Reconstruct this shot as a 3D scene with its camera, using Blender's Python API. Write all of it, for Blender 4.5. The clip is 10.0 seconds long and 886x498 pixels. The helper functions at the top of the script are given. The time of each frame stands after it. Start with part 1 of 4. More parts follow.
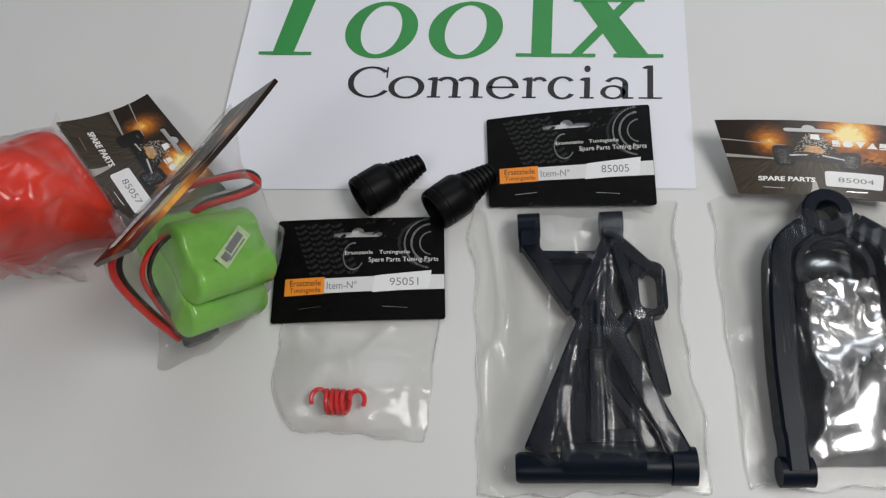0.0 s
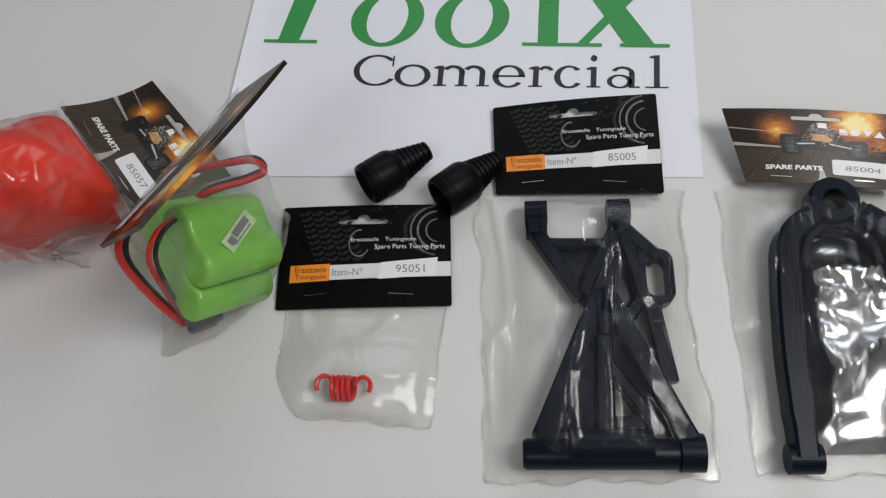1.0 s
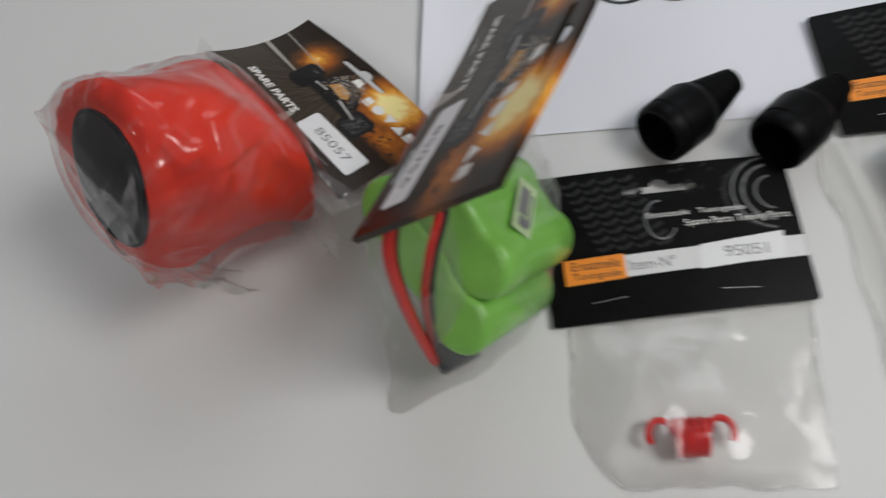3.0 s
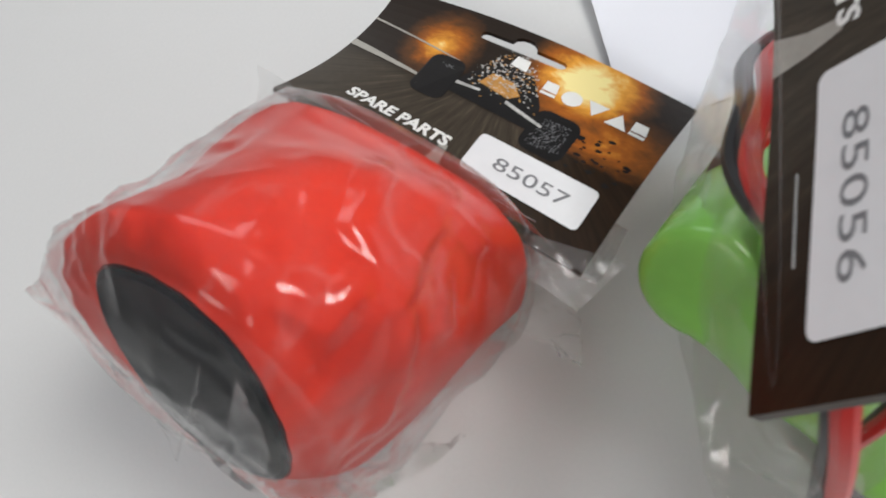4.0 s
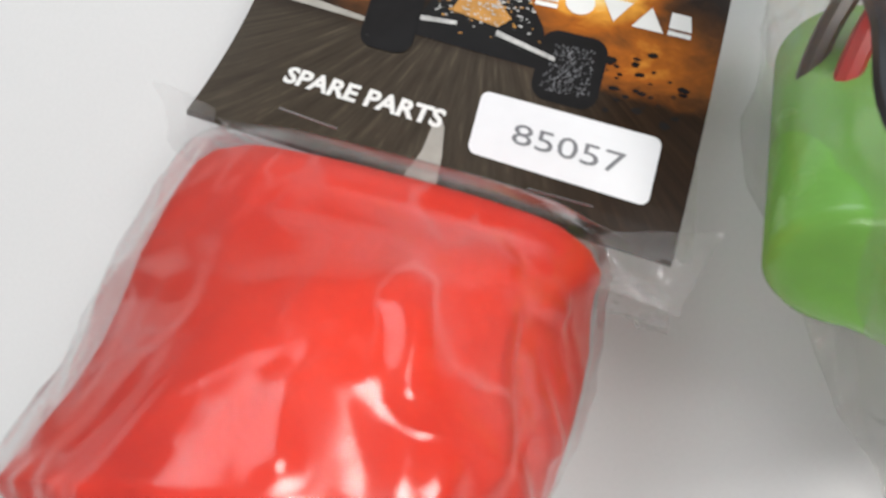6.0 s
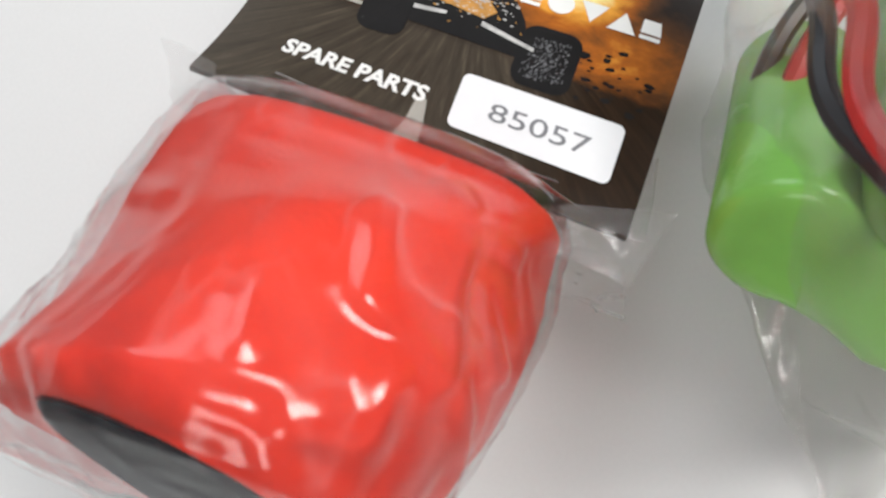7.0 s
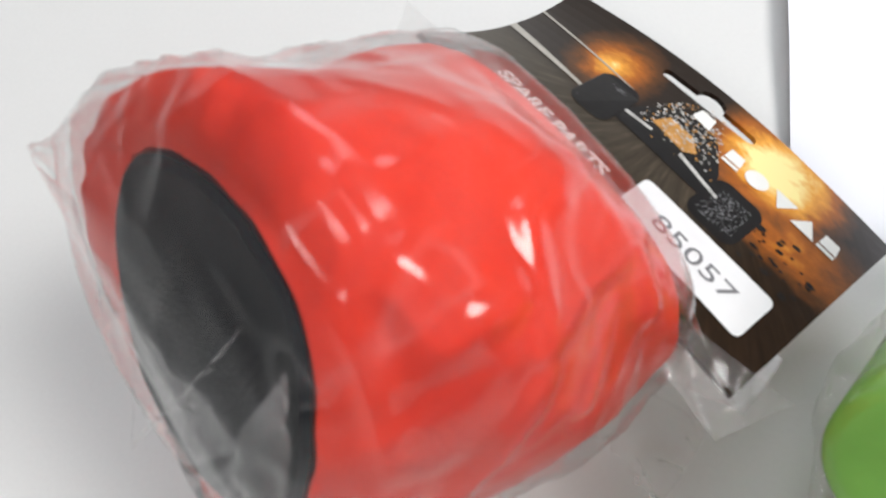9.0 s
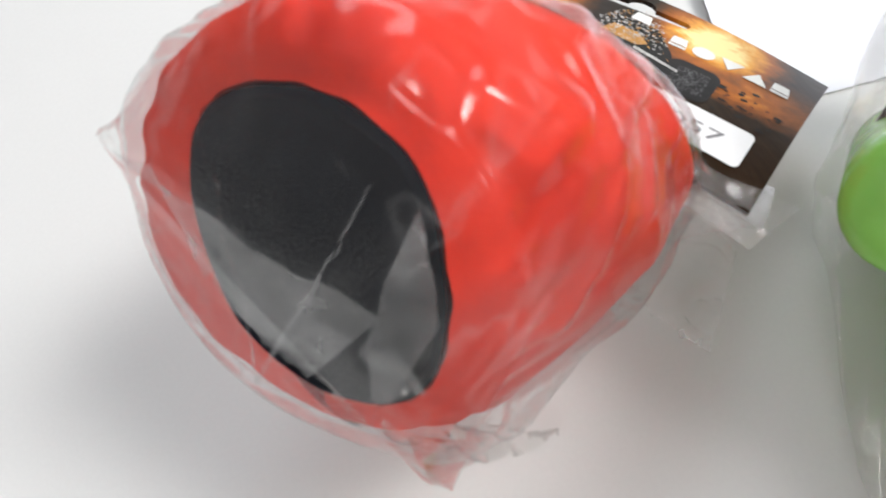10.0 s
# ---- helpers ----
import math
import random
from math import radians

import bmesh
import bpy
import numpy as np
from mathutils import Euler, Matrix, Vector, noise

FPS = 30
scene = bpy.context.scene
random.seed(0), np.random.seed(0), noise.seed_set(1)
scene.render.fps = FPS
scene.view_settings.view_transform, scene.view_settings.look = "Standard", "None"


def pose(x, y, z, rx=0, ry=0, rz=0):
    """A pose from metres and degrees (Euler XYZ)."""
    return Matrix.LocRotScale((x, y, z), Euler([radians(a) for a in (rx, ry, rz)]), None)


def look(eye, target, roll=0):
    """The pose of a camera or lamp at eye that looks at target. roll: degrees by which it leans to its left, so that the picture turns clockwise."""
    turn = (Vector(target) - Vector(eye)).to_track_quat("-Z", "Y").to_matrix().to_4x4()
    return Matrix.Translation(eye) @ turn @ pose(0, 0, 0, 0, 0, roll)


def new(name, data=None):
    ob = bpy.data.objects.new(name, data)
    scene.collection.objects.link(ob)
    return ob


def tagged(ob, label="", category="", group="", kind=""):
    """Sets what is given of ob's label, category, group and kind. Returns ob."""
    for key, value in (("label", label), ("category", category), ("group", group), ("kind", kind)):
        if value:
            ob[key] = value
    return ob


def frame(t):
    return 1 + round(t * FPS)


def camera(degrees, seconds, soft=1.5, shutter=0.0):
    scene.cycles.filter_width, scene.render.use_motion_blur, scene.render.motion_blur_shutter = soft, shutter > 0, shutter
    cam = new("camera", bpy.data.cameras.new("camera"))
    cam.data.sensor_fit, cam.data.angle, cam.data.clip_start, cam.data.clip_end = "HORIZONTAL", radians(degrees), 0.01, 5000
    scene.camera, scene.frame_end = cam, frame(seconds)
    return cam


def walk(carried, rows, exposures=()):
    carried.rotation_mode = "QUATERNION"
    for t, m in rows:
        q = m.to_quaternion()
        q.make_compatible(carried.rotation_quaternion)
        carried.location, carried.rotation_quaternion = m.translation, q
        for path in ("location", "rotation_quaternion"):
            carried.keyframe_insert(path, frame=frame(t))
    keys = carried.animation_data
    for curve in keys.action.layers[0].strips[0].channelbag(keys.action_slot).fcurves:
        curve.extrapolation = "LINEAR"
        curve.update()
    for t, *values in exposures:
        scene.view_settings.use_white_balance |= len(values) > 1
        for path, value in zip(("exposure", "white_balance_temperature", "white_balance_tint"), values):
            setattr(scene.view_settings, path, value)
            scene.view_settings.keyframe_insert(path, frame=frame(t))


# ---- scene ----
cam = camera(57.2, 10.0, 1.25, 0.3)
cam.data.dof.use_dof, cam.data.dof.focus_distance, cam.data.dof.aperture_fstop = True, 0.42, 45.0
PATH = [
    (0, (0.042, -0.116, 0.44), (-0.143, 0.558, -1.433), -16.5),
    (0.5, (0.039, -0.121, 0.438), (-0.139, 0.564, -1.433), -15.6),
    (1, (0.034, -0.126, 0.435), (-0.134, 0.565, -1.435), -14.6),
    (1.5, (0.029, -0.131, 0.43), (-0.135, 0.566, -1.438), -14.0),
    (2, (0.02, -0.135, 0.425), (-0.151, 0.555, -1.445), -14.6),
    (2.5, (-0.022, -0.115, 0.395), (-0.214, 0.529, -1.489), -18.7),
    (3, (-0.125, -0.082, 0.3015), (-0.209, 0.66, -1.5545), -12.7),
    (3.2, (-0.155, -0.052, 0.267), (-0.237, 0.663, -1.599), -15.1),
    (4.3, (-0.1809, 0.0180, 0.1897), (-0.4646, 0.6251, -1.6944), -50.93),
    (4.5, (-0.1867, 0.0301, 0.1829), (-0.4473, 0.5421, -1.7328), -55.61),
    (5.0, (-0.1747, 0.0491, 0.1805), (-0.5825, 0.3051, -1.7607), -90.34),
    (6.5, (-0.1736, 0.0576, 0.1664), (-0.5369, 0.2159, -1.7940), -102.43),
    (7.0, (-0.1776, 0.0429, 0.1782), (-0.4763, 0.2969, -1.7830), -81.12),
    (7.5, (-0.1854, 0.0291, 0.1756), (-0.3598, 0.5517, -1.7470), -38.62),
    (8.0, (-0.1877, 0.0224, 0.1703), (-0.3812, 0.6799, -1.7086), -25.07),
    (8.5, (-0.1917, 0.0190, 0.1682), (-0.4166, 0.7569, -1.6770), -17.99),
    (9.0, (-0.2020, 0.0179, 0.1655), (-0.3927, 0.8098, -1.6612), -14.50),
    (9.2, (-0.2039, 0.0104, 0.1648), (-0.4065, 0.8877, -1.6210), -17.68),
    (9.5, (-0.2140, -0.0005, 0.1610), (-0.3128, 0.9223, -1.6106), -17.75),
    (10.0, (-0.2237, -0.0059, 0.1699), (-0.2129, 0.8743, -1.6259), -17.02),
]
EXPOSURES = [(0.0, -0.1), (2.5, -0.13), (3.2, -0.05), (4.4, 0.6), (5.2, 0.6), (6.5, 0.84), (8.5, 0.79), (10.0, 0.98)]
walk(cam, [(t, look(eye, target, roll)) for t, eye, target, roll in PATH], EXPOSURES)

# ---- world and light ----
world = bpy.data.worlds.new("room_air")
scene.world = world
world.use_nodes = True
world.node_tree.nodes["Background"].inputs[0].default_value = (0.75, 0.78, 0.85, 1)
world.node_tree.nodes["Background"].inputs[1].default_value = 0.05


def area_lamp(name, m, sx, sy, watts, color):
    data = bpy.data.lights.new(name, "AREA")
    data.shape, data.size, data.size_y, data.energy, data.color = "RECTANGLE", sx, sy, watts, color
    ob = new(name, data)
    ob.matrix_world = m
    return ob


# overhead lamp out of view on the right, set by where shadows fall
area_lamp("unseen_lamp", look((0.70, -0.05, 1.2), (0.0, 0, 0)), 0.5, 0.5, 10.4, (1.0, 0.985, 0.968))
# fill added at front left to lift the shade; no lamp known there
area_lamp("unseen_lamp", look((-0.75, -0.85, 1.55), (-0.1, 0, 0)), 0.6, 0.6, 4.9, (1.0, 0.985, 0.968))
# broad bluish fill added from the far side; the wall has no window
area_lamp("far_fill", look((0.25, 1.5, 1.45), (0, 0, 0.1)), 1.3, 0.9, 9.0, (0.84, 0.92, 1.0))

# ---- materials ----
MATS = {}


class Nodes:
    """A small helper to write node trees in few lines."""

    def __init__(self, name):
        self.mat = bpy.data.materials.new(name)
        self.mat.use_nodes = True
        self.t = self.mat.node_tree
        self.b = self.t.nodes["Principled BSDF"]
        self.out = self.t.nodes["Material Output"]

    def n(self, kind, **values):
        node = self.t.nodes.new(kind)
        for key, value in values.items():
            if key in node.bl_rna.properties:
                setattr(node, key, value)
        return node

    def link(self, a, b):
        self.t.links.new(a, b)
        return b

    def coords(self, kind="Object"):
        return self.n("ShaderNodeTexCoord").outputs[kind]

    def noise(self, scale, detail=4, rough=0.55, vec=None, distortion=0.0):
        node = self.n("ShaderNodeTexNoise")
        node.inputs["Scale"].default_value = scale
        node.inputs["Detail"].default_value = detail
        node.inputs["Roughness"].default_value = rough
        node.inputs["Distortion"].default_value = distortion
        self.link(vec or self.coords(), node.inputs["Vector"])
        return node.outputs["Fac"]

    def ramp(self, fac, *stops):
        node = self.n("ShaderNodeValToRGB")
        ramp = node.color_ramp
        while len(ramp.elements) < len(stops):
            ramp.elements.new(0.5)
        for e, (p, c) in zip(ramp.elements, stops):
            e.position = p
            e.color = (*c, 1) if len(c) == 3 else c
        self.link(fac, node.inputs["Fac"])
        return node.outputs["Color"]

    def math(self, op, a, b=0.0, clamp=False):
        node = self.n("ShaderNodeMath")
        node.operation, node.use_clamp = op, clamp
        for s, v in zip(node.inputs, (a, b)):
            if isinstance(v, (int, float)):
                s.default_value = v
            else:
                self.link(v, s)
        return node.outputs[0]

    def mix(self, fac, a, b):
        node = self.n("ShaderNodeMix")
        node.data_type = "RGBA"
        for s, v in ((node.inputs[0], fac), (node.inputs[6], a), (node.inputs[7], b)):
            if isinstance(v, (int, float)):
                s.default_value = v
            elif isinstance(v, tuple):
                s.default_value = (*v, 1)
            else:
                self.link(v, s)
        return node.outputs[2]

    def bump(self, height, strength, distance):
        node = self.n("ShaderNodeBump")
        node.inputs["Strength"].default_value = strength
        node.inputs["Distance"].default_value = distance
        self.link(height, node.inputs["Height"])
        return node.outputs["Normal"]

    def base(self, color, rough, metal=0.0, spec=0.5):
        if isinstance(color, tuple):
            self.b.inputs["Base Color"].default_value = (*color, 1)
        else:
            self.link(color, self.b.inputs["Base Color"])
        if isinstance(rough, (int, float)):
            self.b.inputs["Roughness"].default_value = rough
        else:
            self.link(rough, self.b.inputs["Roughness"])
        self.b.inputs["Metallic"].default_value = metal
        self.b.inputs["Specular IOR Level"].default_value = spec
        return self


def surface(name, color, rough, metal=0.0, spec=0.5, vary=0.12, grain=400.0, blotch=30.0, bump=0.1, depth=0.0003):
    """A plain surface with variation at two scales and a fine relief."""
    if name in MATS:
        return MATS[name]
    k = Nodes(name)
    fine, coarse = k.noise(grain, 3), k.noise(blotch, 3)
    both = k.math("ADD", k.math("MULTIPLY", fine, 0.4), k.math("MULTIPLY", coarse, 0.6))
    lo = tuple(c * (1 - vary) for c in color)
    hi = tuple(min(1, c * (1 + vary)) for c in color)
    k.base(k.ramp(both, (0.3, lo), (0.7, hi)), k.math("ADD", rough - 0.06, k.math("MULTIPLY", fine, 0.12)), metal, spec)
    if bump:
        k.link(k.bump(fine, bump, depth), k.b.inputs["Normal"])
    MATS[name] = k.mat
    return k.mat


def film(name, tint=(0.985, 0.985, 0.98), haze=0.03, gloss=0.6, wrinkle=0.12, scale=40.0, cap=0.16, rough=0.12, lines=0.0, streak_scale=(70, 16, 70)):
    """Thin clear plastic: mostly see-through, with a sharp sheen and a little milkiness."""
    if name in MATS:
        return MATS[name]
    k = Nodes(name)
    clear = k.n("ShaderNodeBsdfTransparent")
    clear.inputs[0].default_value = (*tint, 1)
    shine = k.n("ShaderNodeBsdfGlossy")
    shine.inputs["Roughness"].default_value = rough
    shine.inputs["Color"].default_value = (1, 1, 1, 1)
    milk = k.n("ShaderNodeBsdfDiffuse")
    milk.inputs[0].default_value = (0.85, 0.85, 0.86, 1)
    through_milk = k.n("ShaderNodeBsdfTranslucent")
    through_milk.inputs[0].default_value = (0.85, 0.85, 0.86, 1)
    cloudy = k.n("ShaderNodeMixShader")
    cloudy.inputs[0].default_value = 0.45
    k.link(milk.outputs[0], cloudy.inputs[1])
    k.link(through_milk.outputs[0], cloudy.inputs[2])
    rumpled = k.math("ADD", k.noise(scale, 2, 0.4, distortion=0.6), k.math("MULTIPLY", k.noise(scale * 5, 2), 0.06))
    normal = k.bump(rumpled, wrinkle, 0.004)
    k.link(normal, shine.inputs["Normal"])
    fres = k.n("ShaderNodeFresnel")
    fres.inputs["IOR"].default_value = 1.45
    k.link(normal, fres.inputs["Normal"])
    cloud = k.math("MULTIPLY", k.ramp(k.noise(scale, 3), (0.35, (0.4, 0.4, 0.4)), (0.75, (1.6, 1.6, 1.6))), haze)
    if lines:
        # pale streaks put into the haze, imitating light caught along the film's creases
        stretch = k.n("ShaderNodeMapping")
        stretch.inputs["Scale"].default_value = streak_scale
        k.link(k.coords(), stretch.inputs["Vector"])
        crest = lambda f, width: k.math("SUBTRACT", 1.0, k.math("MULTIPLY", k.math("ABSOLUTE", k.math("SUBTRACT", f, 0.5)), width), True)
        fine = crest(k.noise(1.0, 2, 0.5, stretch.outputs[0], 0.8), 26.0)
        broad = crest(k.noise(0.45, 1, 0.4, stretch.outputs[0], 0.5), 9.0)
        patch = k.ramp(k.noise(26, 2), (0.42, (0, 0, 0)), (0.62, (1, 1, 1)))
        mark = k.math("ADD", k.math("MULTIPLY", fine, 0.6), k.math("MULTIPLY", broad, 0.3))
        cloud = k.math("ADD", cloud, k.math("MULTIPLY", k.math("MULTIPLY", mark, patch), lines))
    hazy = k.n("ShaderNodeMixShader")
    k.link(cloud, hazy.inputs[0])
    k.link(clear.outputs[0], hazy.inputs[1])
    k.link(cloudy.outputs[0], hazy.inputs[2])
    both = k.n("ShaderNodeMixShader")
    k.link(k.math("MINIMUM", k.math("MULTIPLY", fres.outputs[0], gloss, True), cap), both.inputs[0])
    k.link(hazy.outputs[0], both.inputs[1])
    k.link(shine.outputs[0], both.inputs[2])
    k.link(both.outputs[0], k.out.inputs["Surface"])
    MATS[name] = k.mat
    return k.mat


# ---- building helpers ----
def mesh_object(name, bm, material, smooth=True):
    data = bpy.data.meshes.new(name)
    bmesh.ops.recalc_face_normals(bm, faces=bm.faces)
    bm.to_mesh(data)
    bm.free()
    data.materials.append(material)
    if smooth:
        data.polygons.foreach_set("use_smooth", [True] * len(data.polygons))
        if not material.name.endswith("film"):
            data.set_sharp_from_angle(angle=radians(40))
    return new(name, data)


def part(name, bm, material, parent, label="", smooth=True):
    ob = mesh_object(name, bm, material, smooth)
    ob.parent = parent
    if label:
        ob["label"] = label
    return ob


def thing(name, m, label, category, group=""):
    ob = new(name)
    ob.empty_display_size = 0.02
    ob.matrix_world = m
    return tagged(ob, label, category, group)


def loft(bm, rings, cap_start=True, cap_end=True, closed=True):
    """Skins rows of points; each row is a loop when closed."""
    rows = [[bm.verts.new(p) for p in ring] for ring in rings]
    n = len(rows[0])
    for a, b in zip(rows, rows[1:]):
        for i in range(n if closed else n - 1):
            j = (i + 1) % n
            bm.faces.new((a[i], a[j], b[j], b[i]))
    if cap_start:
        bm.faces.new(rows[0][::-1])
    if cap_end:
        bm.faces.new(rows[-1])
    return rows


def tube(bm, points, radius, sides=10, caps=True):
    """A round bar along points; radius is one number or one a point."""
    pts = [Vector(p) for p in points]
    rad = radius if isinstance(radius, (list, tuple)) else [radius] * len(pts)
    side = None
    rings = []
    for i, p in enumerate(pts):
        d = (pts[min(i + 1, len(pts) - 1)] - pts[max(i - 1, 0)]).normalized()
        if side is None:
            side = d.orthogonal().normalized()
        side = (side - d * side.dot(d)).normalized()
        other = d.cross(side)
        rings.append([p + rad[i] * (side * math.cos(2 * math.pi * k / sides) + other * math.sin(2 * math.pi * k / sides)) for k in range(sides)])
    loft(bm, rings, caps, caps)


def smooth_line(points, steps=8):
    """A Catmull-Rom line through points."""
    p = [Vector(q) for q in points]
    p = [2 * p[0] - p[1], *p, 2 * p[-1] - p[-2]]
    out = []
    for a, b, c, d in zip(p, p[1:], p[2:], p[3:]):
        for i in range(steps):
            t = i / steps
            out.append(0.5 * ((2 * b) + (c - a) * t + (2 * a - 5 * b + 4 * c - d) * t * t + (3 * b - a - 3 * c + d) * t ** 3))
    out.append(p[-2])
    return out


def prism(bm, outline, z0, z1, bevel=0.0):
    """An upright block over a 2D outline, with its upper edge rounded off."""
    c = Vector((sum(p[0] for p in outline) / len(outline), sum(p[1] for p in outline) / len(outline)))
    rings = [[(x, y, z0) for x, y in outline]]
    for k in ((0, 0), (0.3, 0.7), (1, 1)) if bevel else ((0, 0),):
        ring = []
        for x, y in outline:
            d = (Vector((x, y)) - c)
            d = d * max(0.0, 1 - bevel * k[0] / max(d.length, 1e-6))
            ring.append((c.x + d.x, c.y + d.y, z1 - bevel * (1 - k[1])))
        rings.append(ring)
    loft(bm, rings)


def beam(bm, a, b, w, z0, z1, bevel=0.0012, w2=None):
    """A bar on its side from a to b in plan, w wide (w2 at b), with rounded upper edges."""
    a, b = Vector(a), Vector(b)
    d = (b - a).normalized()
    n = Vector((-d.y, d.x))
    w2 = w2 or w
    rings = []
    for p, ww in ((a, w), (b, w2)):
        h = ww / 2
        prof = ((-h, z0), (-h, z1 - bevel), (-h + bevel, z1), (h - bevel, z1), (h, z1 - bevel), (h, z0))
        rings.append([(p.x + n.x * s, p.y + n.y * s, z) for s, z in prof])
    loft(bm, rings)


def block(bm, lo, hi, bevel=0.001):
    geom = bmesh.ops.create_cube(bm, size=1)["verts"]
    for v in geom:
        v.co = Vector([l + (c + 0.5) * (h - l) for c, l, h in zip(v.co, lo, hi)])
    if bevel:
        edges = list({e for v in geom for e in v.link_edges})
        bmesh.ops.bevel(bm, geom=edges, offset=bevel, segments=2, affect="EDGES")


def rumple(x, y, z=0.0, scale=60.0, sharp=3.0):
    """Sharp crests like those of crumpled film, 0 to 1."""
    v = Vector((x, y, z)) * scale
    v = v + noise.noise_vector(v * 0.6) * 0.5
    a = (1 - min(1.0, abs(noise.noise(v) * 2.0))) ** sharp
    b = (1 - min(1.0, abs(noise.noise(v * 2.1 + Vector((7, 3, 1))) * 2.0))) ** sharp
    return 0.72 * a + 0.28 * b


def pleat(name, parent, corners, material, label, amp=0.0012, seed=0.0, n=22, scale=60):
    """A loose fold of film stretched between four corners."""
    a, b, c, d = (Vector(p) for p in corners)
    nrm = (b - a).cross(d - a).normalized()
    rows = []
    for j in range(n + 1):
        row = []
        for i in range(n + 1):
            u, v = i / n, j / n
            p = a * (1 - u) * (1 - v) + b * u * (1 - v) + c * u * v + d * (1 - u) * v
            p = p + nrm * amp * (2 * rumple(p.x + seed, p.y, p.z, scale) - 0.6)
            row.append((p.x, p.y, max(0.0005, p.z)))
        rows.append(row)
    bm = bmesh.new()
    loft(bm, rows, False, False, False)
    return part(name, bm, material, parent, label)

# ---- structure ----
white_table = surface("white_table", (0.66, 0.66, 0.655), 0.5, vary=0.03, grain=900, blotch=9, bump=0.05)
wall_paint = surface("wall_paint", (0.78, 0.78, 0.79), 0.7, vary=0.04, grain=200, blotch=2)
floor_board = surface("floor_laminate", (0.35, 0.28, 0.2), 0.5, vary=0.15, grain=60, blotch=4)


# unseen enclosure added around the table; its pale walls bounce light onto it
def room():
    for name, lo, hi, mat in (
        ("floor", (-2.2, -2.2, -0.8), (2.2, 2.2, -0.75), floor_board),
        ("ceiling", (-2.2, -2.2, 1.85), (2.2, 2.2, 1.9), wall_paint),
        ("wall_north", (-2.2, 2.2, -0.8), (2.2, 2.3, 1.9), wall_paint),
        ("wall_south", (-2.2, -2.3, -0.8), (2.2, -2.2, 1.9), wall_paint),
        ("wall_east", (2.2, -2.3, -0.8), (2.3, 2.3, 1.9), wall_paint),
        ("wall_west", (-2.3, -2.3, -0.8), (-2.2, 2.3, 1.9), wall_paint),
    ):
        bm = bmesh.new()
        block(bm, lo, hi, 0)
        tagged(mesh_object(name, bm, mat, False), "plain unseen surface closing the room and bouncing light", name.split("_")[0], kind="structure")


room()
bm = bmesh.new()
block(bm, (-0.75, -0.5, -0.03), (0.75, 0.6, 0.0), 0.003)
table = thing("table", pose(0, 0, 0), "white smooth table top carrying all the packs", "table")
part("tabletop", bm, white_table, table)
for x in (-0.68, 0.68):
    for y in (-0.43, 0.53):
        bm = bmesh.new()
        block(bm, (x - 0.025, y - 0.025, -0.75), (x + 0.025, y + 0.025, -0.03), 0.003)
        part("leg", bm, white_table, table)

# ---- printed sheet ----
paper_white = surface("paper_white", (0.77, 0.78, 0.84), 0.6, vary=0.015, grain=1500, blotch=12, bump=0.04)
ink_green = surface("ink_green", (0.03, 0.27, 0.06), 0.5, vary=0.08)
ink_black = surface("ink_black", (0.012, 0.012, 0.014), 0.5, vary=0.2)


def sheet_z(u, v):
    """The sheet's slight lift at its edge; u, v in metres from its lower left corner."""
    return 0.0006 + 0.004 * max(0.0, 1 - u / 0.02) ** 2 * min(1, v / 0.05)


SHEET = pose(-0.145, 0.0865, 0, 0, 0, -2.6)
sheet = thing("paper_sheet", SHEET, "white paper sheet printed in green and black, on the table", "paper sheet")
bm = bmesh.new()
rows = [[(0.29 * i / 40 + (0.011 * (0.21 * j / 24) / 0.13 * max(0, 1 - i / 8)), 0.21 * j / 24, sheet_z(0.29 * i / 40, 0.21 * j / 24)) for i in range(41)] for j in range(25)]
loft(bm, rows, False, False, False)
part("page", bm, paper_white, sheet)


# ---- flat print: cards, stickers, lettering ----
from mathutils import geometry


def inside(p, poly):
    hit = False
    for (x0, y0), (x1, y1) in zip(poly, poly[1:] + poly[:1]):
        if (y0 > p[1]) != (y1 > p[1]) and p[0] < (x1 - x0) * (p[1] - y0) / (y1 - y0) + x0:
            hit = not hit
    return hit


def dense(poly, step):
    out = []
    for (x0, y0), (x1, y1) in zip(poly, poly[1:] + poly[:1]):
        k = max(1, math.ceil(math.hypot(x1 - x0, y1 - y0) / step))
        out += [(x0 + (x1 - x0) * i / k, y0 + (y1 - y0) * i / k) for i in range(k)]
    return out


def rounded(x0, y0, x1, y1, r, n=5):
    """A rectangle with rounded corners."""
    out = []
    for cx, cy, a in ((x1 - r, y0 + r, -90), (x1 - r, y1 - r, 0), (x0 + r, y1 - r, 90), (x0 + r, y0 + r, 180)):
        for i in range(n + 1):
            t = radians(a + 90 * i / n)
            out.append((cx + r * math.cos(t), cy + r * math.sin(t)))
    return out


def euro_slot(cx, cy, w, h):
    """The hanging slot of a header card: a long slot with a round rise in its middle."""
    out = [(cx + w / 2 - h / 2 + h / 2 * math.cos(radians(a)), cy + h / 2 * math.sin(radians(a))) for a in range(-90, 91, 30)]
    out += [(cx + h * 1.15 * math.cos(radians(a)), cy + h / 2 + h * 0.9 * math.sin(radians(a))) for a in range(0, 181, 30)]
    out += [(cx - w / 2 + h / 2 + h / 2 * math.cos(radians(a)), cy + h / 2 * math.sin(radians(a))) for a in range(90, 271, 30)]
    return out


